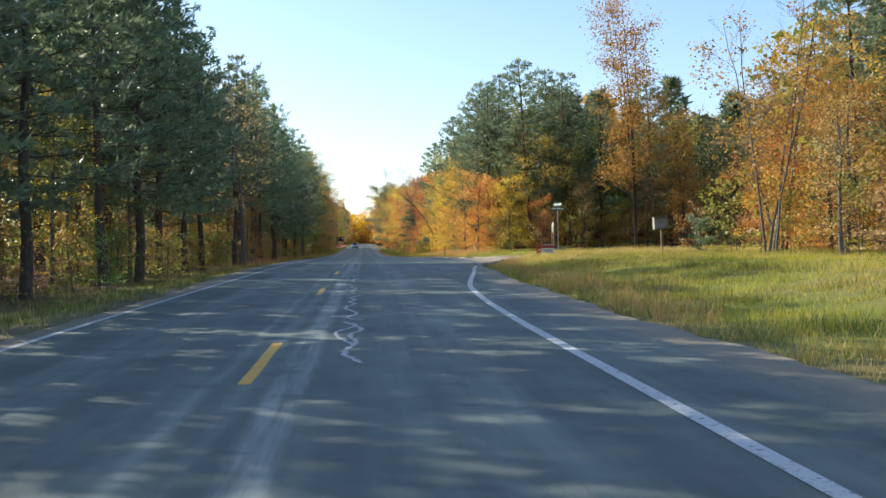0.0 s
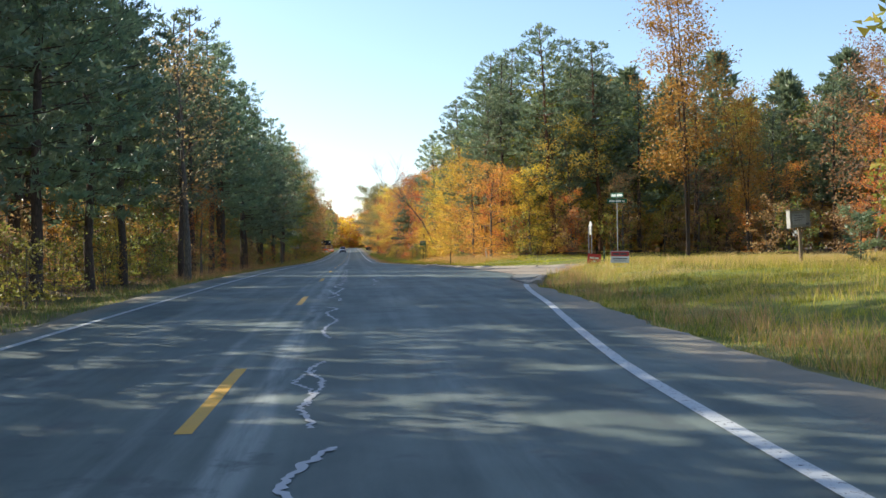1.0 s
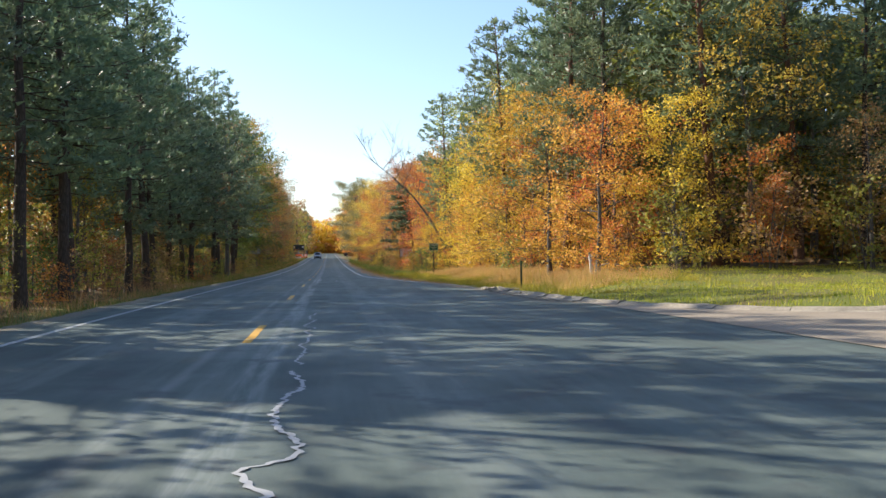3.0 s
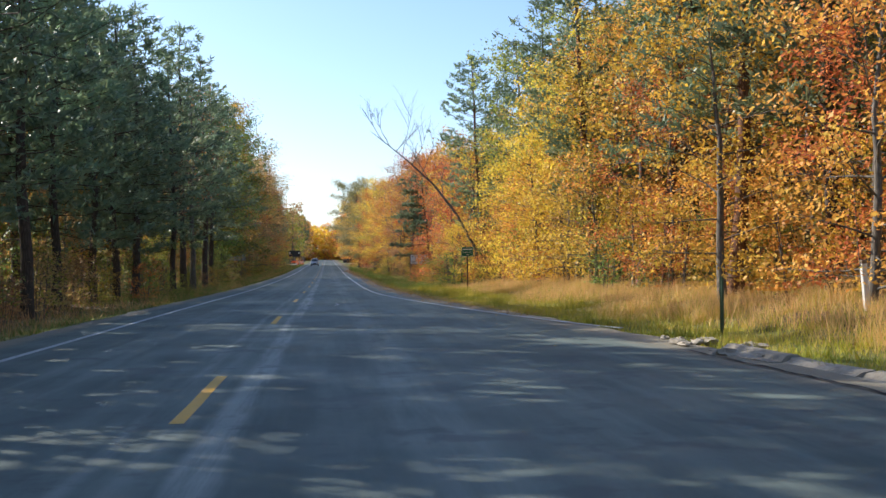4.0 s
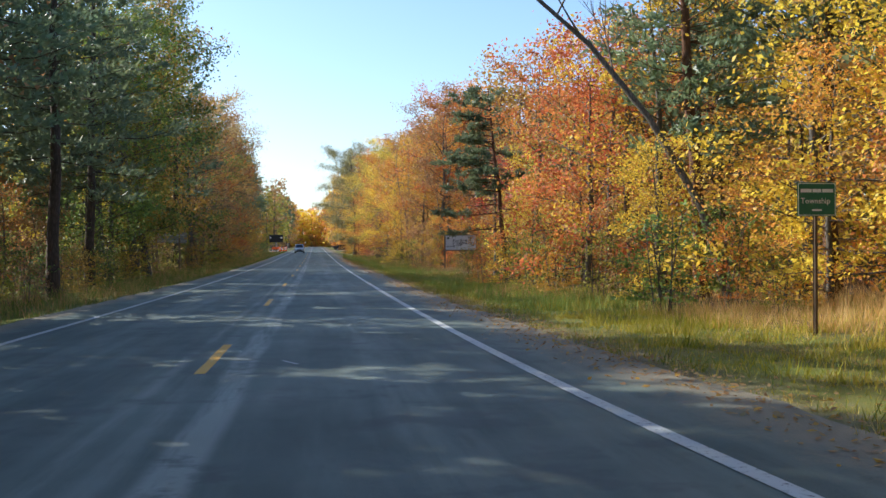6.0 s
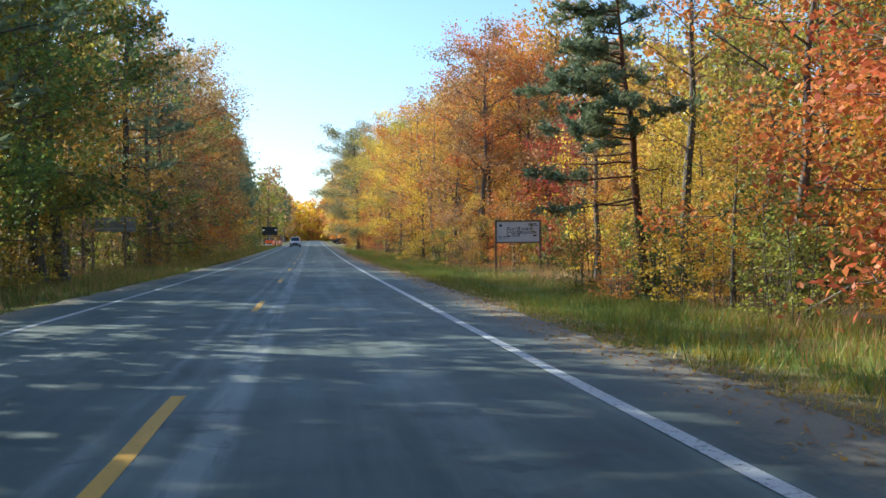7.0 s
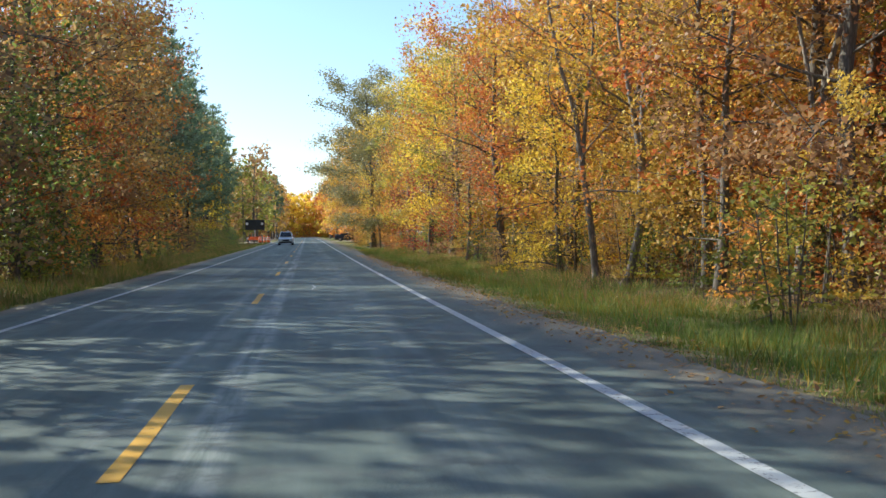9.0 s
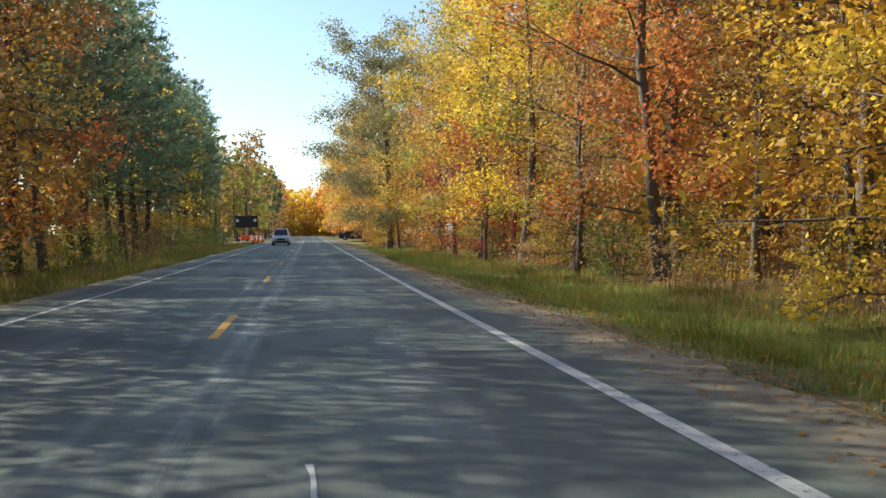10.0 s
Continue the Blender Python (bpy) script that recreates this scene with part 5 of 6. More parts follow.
for k in range(40):
    deep.append(("brush", pick([("orange", 3), ("yellow", 3), ("gold", 1)]), (k % 20) * 2.4 - 24 + plant.uniform(-0.8, 0.8), 558 + 3 * (k // 20), plant.uniform(1.1, 1.6), plant.uniform(0, 6.28)))
far_woods("woods", deep, "deep autumn woods of pines and hardwoods behind the roadside trees")


# ---- grass ----
def grass(name, count, area, height, width, material, label, seed, keep=None):
    rng = np.random.default_rng(seed)
    x = rng.uniform(area[0], area[1], count)
    y = rng.uniform(area[2], area[3], count)
    if keep is not None:
        mask = np.array([keep(a, b) for a, b in zip(x, y)])
        x, y = x[mask], y[mask]
    # blades gather in tufts
    x = x + 0.22 * np.sin(3.1 * x + 1.7 * y)
    y = y + 0.22 * np.sin(2.7 * y - 1.3 * x)
    n = len(x)
    z = np.array([land(a, b) for a, b in zip(x, y)]) - 0.03
    h = height * rng.uniform(0.35, 1.25, n) * (0.65 + 0.6 * np.array([noise.noise(Vector((a * 0.45, b * 0.45, 7.0))) for a, b in zip(x, y)]))
    az = rng.uniform(0, 6.28, n)
    lean = rng.normal(size=(n, 2)) * 0.35
    w = width * rng.uniform(0.6, 1.4, n)
    p = np.stack([np.stack([x - np.cos(az) * w, y - np.sin(az) * w, z], 1), np.stack([x + np.cos(az) * w, y + np.sin(az) * w, z], 1), np.stack([x + lean[:, 0] * h, y + lean[:, 1] * h, z + h], 1)], 1).reshape(-1, 3)
    return tagged(new(name, array_mesh(name, p, np.arange(3 * n).reshape(n, 3), material)), label, "grass", kind="stuff")


def off_road(x, y):
    if x < 0:
        return x < edge_at(LEFT_EDGE, y) - 0.02
    if y <= 54:
        return x > edge_at(RIGHT_EDGE, y) + 0.06 + 0.4 * max(0.0, noise.noise(Vector((x * 0.8, y * 0.8, 6))))
    if near_edge(x) - 0.3 < y < far_edge(x) + 0.3:
        return False
    return y < 91 or x > edge_at(RIGHT_EDGE_FAR, y) + 0.04 + 0.35 * max(0.0, noise.noise(Vector((x * 0.8, y * 0.8, 6))))


def patchy(a, b, c, cut):
    return lambda x, y: off_road(x, y) and noise.noise(Vector((x * a, y * b, c))) > cut


grass("grass", 130000, (5.4, 30, 6, 65), 0.3, 0.007, GRASS, "sunlit green grass of the open roadside corner", 1, off_road)
grass("grass", 40000, (5.4, 24, 6, 65), 0.46, 0.005, STRAW, "dry seeding grass among green turf", 2, patchy(0.2, 0.13, 3, 0.02))
# gold behind, dark green in front: the corner's sun and shade put into blade colour
grass("grass", 26000, (9.0, 30, 43, 63), 0.5, 0.006, STRAW, "golden seeding grass at the back of the open corner", 43, off_road)
grass("grass", 60000, (6.0, 26, 8, 47), 0.34, 0.007, GREEN_GRASS, "rank grass in patches of the open corner, coloured darker as if shaded", 41, patchy(0.16, 0.3, 7, -0.05))
grass("grass", 20000, (5.6, 11, 8, 60), 0.66, 0.006, STALK, "russet weeds gone to seed beside the pavement", 31, lambda x, y: off_road(x, y) and 0.2 < x - edge_at(RIGHT_EDGE, y) < 1.8 and noise.noise(Vector((x * 0.5, y * 0.3, 5))) > -0.1)
grass("grass", 34000, (7, 30, 69, 92), 0.2, 0.011, GRASS, "green grass strip before the wood", 3, off_road)
grass("grass", 34000, (6.8, 14.5, 82, 138), 0.42, 0.009, GRASS, "green grass under the seeding stalks", 21, off_road)
grass("grass", 46000, (8.6, 15, 85, 138), 0.7, 0.006, STALK, "tall russet seeding grass at the wood's edge", 4, lambda x, y: off_road(x, y) and x > 9.3 + 0.7 * math.sin(y * 0.5) + 1.3 * noise.noise(Vector((x * 0.4, y * 0.4, 2))) and (y > 96 or x < 13.5))
grass("grass", 10000, (7.4, 14, 86, 138), 0.36, 0.006, STRAW, "golden seeding grass along the verge", 24, patchy(0.35, 0.22, 9, -0.02))
grass("grass", 20000, (8.9, 14.5, 138, 262), 0.5, 0.007, STALK, "dry weeds at the foot of the trees", 14, patchy(0.3, 0.2, 4, -0.15))
grass("grass", 24000, (8.6, 15.0, 138, 262), 0.4, 0.009, GREEN_GRASS, "rank green weeds at the foot of the trees", 15, off_road)
grass("grass", 16000, (5.4, 8.5, 2, 50), 0.24, 0.007, STRAW, "dry grass rim along the pavement", 16, lambda x, y: off_road(x, y) and x < edge_at(RIGHT_EDGE, y) + 1.4)
grass("grass", 40000, (5.2, 11, 92, 160), 0.2, 0.009, GRASS, "green verge grass beside the pavement", 5, off_road)
grass("grass", 14000, (5.2, 7.4, 92, 200), 0.2, 0.006, STRAW, "dry grass rim along the pavement", 26, lambda x, y: off_road(x, y) and x < edge_at(RIGHT_EDGE_FAR, y) + 0.9)
grass("grass", 40000, (5.0, 7.4, 150, 262), 0.2, 0.008, GREEN_GRASS, "rank green verge grass beside the pavement", 6, off_road)
grass("grass", 60000, (6.2, 10.8, 138, 290), 0.46, 0.008, GREEN_GRASS, "tall rank grass rising to the foot of the trees", 36, off_road)
grass("grass", 14000, (6.6, 11.5, 138, 290), 0.75, 0.006, STALK, "tall dead stalks above the rank grass", 37, patchy(0.3, 0.2, 12, 0.05))
# sun patches on the verge painted with the brighter blade colour
grass("grass", 36000, (5.8, 10.5, 140, 290), 0.4, 0.009, GRASS, "brighter grass in patches of the verge, coloured as if sunlit", 42, patchy(0.25, 0.12, 15, 0.0))
grass("grass", 18000, (5.0, 10.5, 140, 262), 0.26, 0.007, STRAW, "dry verge grass among green", 7, patchy(0.3, 0.15, 1, 0.0))
grass("grass", 46000, (-10.5, -4.2, 8, 270), 0.28, 0.012, GREEN_GRASS, "shaded verge grass before the pines", 8, off_road)
grass("grass", 14000, (-10.5, -4.4, 8, 340), 0.4, 0.009, STRAW, "dry stalks in the shaded verge", 9, off_road)
grass("grass", 9000, (-11, -5.0, 270, 346), 0.4, 0.022, GREEN_GRASS, "rank grass before the far trees", 27, off_road)
grass("grass", 16000, (-17, -9.5, 10, 300), 0.5, 0.014, STALK, "dead weeds on the floor of the wood", 28)
grass("grass", 14000, (-16, -9.0, 10, 300), 0.45, 0.018, GREEN_GRASS, "green ferny weeds on the floor of the wood", 29)
grass("grass", 14000, (13, 20, 139, 262), 0.5, 0.013, STALK, "dead weeds on the floor of the wood", 30)
grass("grass", 30000, (-11.5, -6.4, 120, 330), 0.75, 0.012, GREEN_GRASS, "tall dark weeds on the shaded bank", 38, off_road)
grass("grass", 16000, (-11.5, -6.0, 60, 330), 0.8, 0.008, STALK, "tall dead stalks on the shaded bank", 39, off_road)
grass("grass", 22000, (-10.5, -5.1, 160, 290), 0.3, 0.011, GREEN_GRASS, "thick green grass on the shaded bank", 33, off_road)
grass("grass", 12000, (5.4, 11.5, 8, 62), 0.5, 0.008, GREEN_GRASS, "rank tufts leaning over the pavement rim", 34, lambda x, y: off_road(x, y) and x - edge_at(RIGHT_EDGE, y) < 1.3 and noise.noise(Vector((x * 0.9, y * 0.5, 8))) > -0.05)
grass("grass", 9000, (5.0, 8.5, 95, 262), 0.4, 0.008, GREEN_GRASS, "rank tufts leaning over the pavement rim", 35, lambda x, y: off_road(x, y) and x - edge_at(RIGHT_EDGE_FAR, y) < 1.0 and noise.noise(Vector((x * 0.9, y * 0.5, 8))) > 0.0)


# ---- signs, posts and vehicles ----
GALVANISED = plain("galvanised_steel", (0.48, 0.49, 0.5), 0.45, 0.7, 0.15, 40)
BACK_METAL = plain("bare_sign_back", (0.6, 0.6, 0.58), 0.5, 0.25, 0.1, 12)
SIGN_GREEN = plain("green_sign_sheet", (0.015, 0.14, 0.075), 0.4, 0, 0.12, 8)
SIGN_WHITE = plain("white_sign_sheet", (0.74, 0.74, 0.75), 0.5, 0, 0.08, 5)
LETTER_WHITE = plain("white_lettering", (0.72, 0.75, 0.72), 0.5, 0, 0.08)
LETTER_DARK = plain("dark_lettering", (0.06, 0.06, 0.075), 0.6, 0, 0.1)
SIGN_RED = plain("red_sign_sheet", (0.5, 0.04, 0.045), 0.5, 0, 0.12, 8)
TREATED_WOOD = plain("weathered_sign_timber", (0.23, 0.17, 0.11), 0.85, 0, 0.3, 18, 0.4)
GREY_BOARD = plain("weathered_grey_board", (0.21, 0.2, 0.18), 0.8, 0, 0.25, 7, 0.3)
POST_GREEN = plain("green_steel_post", (0.05, 0.09, 0.05), 0.6, 0.2, 0.2)
POST_WHITE = plain("white_marker_post", (0.76, 0.74, 0.7), 0.6, 0, 0.15, 9)
BLACK_PANEL = plain("matt_black_panel", (0.018, 0.019, 0.022), 0.55, 0, 0.2)
ORANGE = plain("orange_plastic", (0.85, 0.17, 0.03), 0.5, 0, 0.12)
RUBBER = plain("black_rubber", (0.025, 0.025, 0.026), 0.85, 0, 0.2)
SILVER = plain("silver_car_paint", (0.68, 0.7, 0.72), 0.3, 0.2, 0.05)
DARK_PAINT = plain("dark_car_paint", (0.035, 0.037, 0.045), 0.28, 0.3, 0.1)
CAR_GLASS = plain("dark_car_glass", (0.03, 0.036, 0.042), 0.08, 0, 0.05)
LENS = plain("clear_lamp_lens", (0.75, 0.76, 0.76), 0.15, 0, 0.05)
RIM = plain("alloy_rim", (0.45, 0.45, 0.46), 0.35, 0.8, 0.1)


def letters(text, size, material, parent, at, turn=(90, 0, 0), squash=1.0, slant=0.0, bold=0.0):
    """Flat lettering in the built-in font, turned into a mesh."""
    curve = bpy.data.curves.new("lettering", "FONT")
    curve.body, curve.size, curve.extrude, curve.shear, curve.offset = text, size, 0.002, slant, bold
    curve.align_x, curve.align_y = "LEFT", "BOTTOM_BASELINE"
    probe = bpy.data.objects.new("lettering", curve)
    scene.collection.objects.link(probe)
    data = bpy.data.meshes.new_from_object(probe.evaluated_get(bpy.context.evaluated_depsgraph_get()))
    bpy.data.objects.remove(probe)
    data.materials.clear()
    data.materials.append(material)
    ob = new("lettering", data)
    ob.parent = parent
    ob.matrix_basis = pose(*at, *turn) @ Matrix.Diagonal((squash, 1, 1, 1))
    return ob


def u_channel(bm, x, y, z0, z1, w=0.08, d=0.035):
    """A steel channel post with its flanges."""
    box(bm, x - w / 4, y - 0.004, z0, x + w / 4, y + 0.004, z1)
    for s in (-1, 1):
        box(bm, x + s * w / 4 - 0.004, y, z0, x + s * w / 4 + 0.004, y + d, z1)
        box(bm, x + s * w / 4 - (0 if s > 0 else w / 4), y + d, z0, x + s * w / 4 + (w / 4 if s > 0 else 0), y + d + 0.006, z1)
    return bm


def bars(parent, material, rows_b, y, depth=0.004):
    """Plain bars for writing that cannot be read: x0, x1, z0, z1 each."""
    for x0, x1, z0, z1 in rows_b:
        part("lettering_bar", box(bmesh.new(), x0, y - depth, z0, x1, y, z1), material, parent)


def build_street_sign():
    x, y = 13.7, 58.8
    ob = thing("street_sign", x, y, land(x, y) - 0.22, 0, "green street name blades crossed on a thin steel pole", "street sign")
    part("pole", rod(bmesh.new(), (0, 0, -0.3), (0, 0, 2.92), 0.026, None, 12), GALVANISED, ob)
    part("cap", rod(bmesh.new(), (0, 0, 2.92), (0, 0, 2.97), 0.04, 0.036, 12), GALVANISED, ob)
    low = part("blade", box(bmesh.new(), -0.5, -0.006, 2.95, 0.5, 0.006, 3.15, 0.004), SIGN_GREEN, ob)
    low.rotation_euler = (0, 0, radians(8))
    bars(low, LETTER_WHITE, [(-0.4, -0.12, 3.0, 3.09), (-0.08, 0.2, 3.0, 3.09), (0.26, 0.38, 3.0, 3.07)], -0.007)
    part("bracket", box(bmesh.new(), -0.02, -0.02, 3.14, 0.02, 0.02, 3.21, 0.004), GALVANISED, ob)
    high = part("blade", box(bmesh.new(), -0.4, -0.006, 3.2, 0.4, 0.006, 3.42, 0.004), SIGN_GREEN, ob, "upper green blade with broad white lettering bars")
    high.rotation_euler = (0, 0, radians(-58))
    bars(high, LETTER_WHITE, [(-0.34, -0.05, 3.25, 3.37), (0.0, 0.34, 3.25, 3.37)], -0.007)


def build_stop_sign():
    x, y = 16.98, 77.5
    ob = thing("stop_sign", x, y, land(x, y), 0, "bare metal back of an octagonal sign on two posts", "road sign")
    top = 2.84 + lie(y) - land(x, y)
    bm = bmesh.new()
    ring = [(0.455 / math.cos(math.pi / 8) * math.cos(math.pi / 8 + k * math.pi / 4), 0.455 / math.cos(math.pi / 8) * math.sin(math.pi / 8 + k * math.pi / 4)) for k in range(8)]
    a = [bm.verts.new((0.004, u, top - 0.455 + v)) for u, v in ring]
    b = [bm.verts.new((0.012, u, top - 0.455 + v)) for u, v in ring]
    bm.faces.new(a[::-1])
    bm.faces.new(b)
    for k in range(8):
        bm.faces.new((a[k], a[(k + 1) % 8], b[(k + 1) % 8], b[k]))
    part("panel", bm, BACK_METAL, ob)
    bm = bmesh.new()
    f = [bm.verts.new((0.014, u * 0.985, top - 0.455 + v * 0.985)) for u, v in ring]
    bm.faces.new(f)
    part("face", bm, SIGN_RED, ob, "red reflective face")
    for s in (-0.4, 0.4):
        bm = u_channel(bmesh.new(), 0, 0, -0.3, top - 0.3)
        bmesh.ops.transform(bm, matrix=pose(-0.005, s, 0, 0, 0, 90), verts=bm.verts)
        part("post", bm, GALVANISED, ob)
        for z in (top - 0.35, top - 0.65):
            part("bolt", rod(bmesh.new(), (-0.02, s * 0.6, z), (-0.005, s * 0.6, z), 0.012, None, 6), GALVANISED, ob)
    part("crossbar", box(bmesh.new(), -0.012, -0.42, top - 0.62, 0.0, 0.42, top - 0.57), GALVANISED, ob)


def build_yard_sign(x, y, turn, w, h, lift, sheet, rows_b, ink, label, lean=0.0, band=None):
    ob = thing("yard_sign", x, y, land(x, y), turn, label, "yard sign", "small signs in the grass")
    panel = part("panel", box(bmesh.new(), -w / 2, -0.004, lift, w / 2, 0.004, lift + h, 0.003), sheet, ob)
    if band:
        part("band", box(bmesh.new(), -w / 2 + 0.01, -0.007, lift + h * band[0], w / 2 - 0.01, -0.0045, lift + h * band[1]), band[2], panel)
    bars(panel, ink, [(x0, x1, z0 + lift, z1 + lift) for x0, x1, z0, z1 in rows_b], -0.0075)
    for s in (-0.3, 0.3):
        part("wire_stake", rod(bmesh.new(), (s * w, 0.008, -0.2), (s * w, 0.008, lift + h * 0.6), 0.005, None, 6), GALVANISED, ob)
    part("wire_rung", rod(bmesh.new(), (-0.3 * w, 0.008, lift * 0.6), (0.3 * w, 0.008, lift * 0.6), 0.005, None, 6), GALVANISED, ob)
    ob.rotation_euler[1] = radians(lean)
    return ob


def build_board():
    x, y = 16.62, 45.9
    ob = thing("notice_board", x, y, land(x, y), 6, "weathered grey notice box on a leaning timber post", "notice board")
    part("post", box(bmesh.new(), -0.045, -0.045, -0.3, 0.045, 0.045, 1.35, 0.008), TREATED_WOOD, ob)
    cab = part("cabinet", box(bmesh.new(), -0.38, -0.1, 1.28, 0.38, 0.08, 1.86, 0.012), GREY_BOARD, ob)
    part("side_panel", box(bmesh.new(), -0.405, -0.13, 1.26, -0.383, 0.1, 1.88, 0.005), plain("pale_side_board", (0.42, 0.41, 0.38), 0.8, 0, 0.2, 9), cab, "side board paler than the cabinet")
    part("roof", box(bmesh.new(), -0.43, -0.17, 1.885, 0.43, 0.12, 1.91, 0.006), TREATED_WOOD, cab)
    part("notice", box(bmesh.new(), -0.3, -0.106, 1.38, 0.22, -0.102, 1.76), plain("faded_grey_notice", (0.3, 0.3, 0.3), 0.7, 0, 0.3, 6), cab, "faded notice")
    bars(cab, LETTER_DARK, [(-0.24, 0.1, 1.68, 1.7), (-0.24, 0.15, 1.6, 1.62), (-0.24, 0.05, 1.52, 1.54), (0.2, 0.32, 1.34, 1.42)], -0.107)
    part("brace", rod(bmesh.new(), (0, -0.02, 0.9), (0.22, -0.02, 1.28), 0.02, None, 6), TREATED_WOOD, ob)
    ob.rotation_euler[1] = radians(-3)


def build_green_sign():
    x, y = 9.66, 131.2
    ob = thing("boundary_sign", x, y, land(x, y), 4, "dark green local boundary sign on one steel post", "road sign")
    part("post", u_channel(bmesh.new(), 0, 0.012, -0.35, 2.35), plain("rusty_brown_post", (0.12, 0.075, 0.045), 0.75, 0.2, 0.3), ob)
    panel = part("panel", box(bmesh.new(), -0.36, -0.008, 2.0, 0.36, 0.004, 2.57, 0.01), SIGN_GREEN, ob)
    part("border", frame_ring(-0.345, 0.345, 2.015, 2.555, 0.012, -0.011, -0.0085), LETTER_WHITE, panel, "thin pale border line")
    bars(panel, LETTER_WHITE, [(-0.3, -0.1, 2.4, 2.46), (-0.08, 0.08, 2.4, 2.46), (0.1, 0.3, 2.4, 2.46), (-0.09, 0.09, 2.09, 2.12)], -0.009)
    letters("Township", 0.135, LETTER_WHITE, panel, (-0.3, -0.0105, 2.215), squash=1.02)
    for z in (2.12, 2.45):
        part("bolt", rod(bmesh.new(), (0, -0.014, z), (0, -0.008, z), 0.012, None, 6), GALVANISED, ob)


def frame_ring(x0, x1, z0, z1, w, y0, y1):
    bm = bmesh.new()
    box(bm, x0, y0, z0, x1, y1, z0 + w)
    box(bm, x0, y0, z1 - w, x1, y1, z1)
    box(bm, x0, y0, z0 + w, x0 + w, y1, z1 - w)
    box(bm, x1 - w, y0, z0 + w, x1, y1, z1 - w)
    return bm


def build_club_sign():
    x, y = 12.35, 190.0
    g = land(x, y) - lie(y)
    ob = thing("club_sign", x, y, land(x, y), -8, "large white club sign in a timber frame on two posts", "sign board")
    w, z0, z1 = 1.15, 1.42 - g, 2.5 - g
    panel = part("panel", box(bmesh.new(), -w, -0.012, z0, w, 0.012, z1), SIGN_WHITE, ob)
    for name, a in (("rail", (-w - 0.06, -0.04, z1, w + 0.06, 0.04, z1 + 0.09)), ("rail", (-w - 0.06, -0.04, z0 - 0.09, w + 0.06, 0.04, z0))):
        part(name, box(bmesh.new(), *a, 0.006), TREATED_WOOD, ob)
    for s in (-1, 1):
        part("post", box(bmesh.new(), s * (w + 0.065) - 0.06, -0.05, -0.5, s * (w + 0.065) + 0.06, 0.05, z1 + 0.12, 0.008), TREATED_WOOD, ob)
    for text, size, px, pz in (("F", 0.42, -0.7, 0.65), ("LAT", 0.23, -0.49, 0.74), ("R", 0.42, -0.08, 0.65), ("IVER", 0.23, 0.19, 0.74), ("C", 0.42, -0.7, 0.35), ("ONSERVATION", 0.235, -0.4, 0.51), ("CLUB", 0.225, -0.4, 0.335)):
        letters(text, size * 0.88, LETTER_DARK, panel, (px * 0.92, -0.016, z0 + pz * 0.83), squash=0.96, slant=0.18, bold=0.004)
    bars(panel, LETTER_DARK, [(0.55, 1.0, z1 - 0.15, z1 - 0.09), (-1.08, -0.86, z0 + 0.24, z0 + 0.285), (-0.83, -0.62, z0 + 0.24, z0 + 0.285), (-0.59, -0.45, z0 + 0.24, z0 + 0.285)], -0.014)
    for x0, x1, z, tip in ((0.55, 1.02, z1 - 0.21, 1), (-0.95, -0.45, z0 + 0.15, -1)):
        bm = box(bmesh.new(), x0, -0.018, z - 0.008, x1, -0.0135, z + 0.008)
        end = x1 if tip > 0 else x0
        v = [bm.verts.new((end, -0.017, z - 0.03)), bm.verts.new((end, -0.017, z + 0.03)), bm.verts.new((end + tip * 0.08, -0.017, z))]
        bm.faces.new(v)
        part("arrow", bm, LETTER_DARK, panel)
    bm = rod(bmesh.new(), (-0.95, -0.018, z1 - 0.2), (-0.95, -0.0135, z1 - 0.2), 0.085, None, 14)
    part("emblem", bm, plain("dark_green_emblem", (0.04, 0.07, 0.06), 0.6), panel, "round dark emblem")
    bm = rod(bmesh.new(), (0.92, -0.018, z0 + 0.33), (0.92, -0.0135, z0 + 0.33), 0.09, None, 14)
    bmesh.ops.scale(bm, vec=(1.2, 1, 0.55), space=Matrix.Translation((-0.92, 0, -(z0 + 0.33))), verts=bm.verts)
    part("emblem", bm, LETTER_DARK, panel, "dark oval emblem")


def build_left_sign():
    x, y = -9.8, 193.0
    ob = thing("road_sign", x, y, land(x, y), 3, "dull grey back of a wide sign on timber posts", "road sign")
    part("panel", box(bmesh.new(), -1.38, -0.004, 2.25, 1.38, 0.008, 3.05, 0.004), plain("dull_sign_back", (0.3, 0.3, 0.3), 0.6, 0.2, 0.12), ob)
    for s in (-0.85, 0.85):
        part("post", box(bmesh.new(), s - 0.06, -0.13, -0.5, s + 0.06, -0.006, 3.0, 0.008), TREATED_WOOD, ob)
    for z in (2.42, 2.86):
        part("stiffener", box(bmesh.new(), -1.3, -0.03, z - 0.02, 1.3, -0.0045, z + 0.02), BACK_METAL, ob)


def build_marker(x, y, h, material, label, w=0.05, tilt=0.0):
    ob = thing("marker_post", x, y, land(x, y), 10, label, "marker post")
    if material is POST_GREEN:
        part("post", u_channel(bmesh.new(), 0, 0, -0.3, h, 0.08), material, ob)
    else:
        part("post", box(bmesh.new(), -w, -w * 0.6, -0.3, w, w * 0.6, h, 0.012), material, ob)
        part("cap", box(bmesh.new(), -w * 1.02, -w * 0.65, h - 0.07, w * 1.02, w * 0.65, h + 0.005, 0.01), TREATED_WOOD, ob, "dirty weathered cap")
    ob.rotation_euler[1] = radians(tilt)


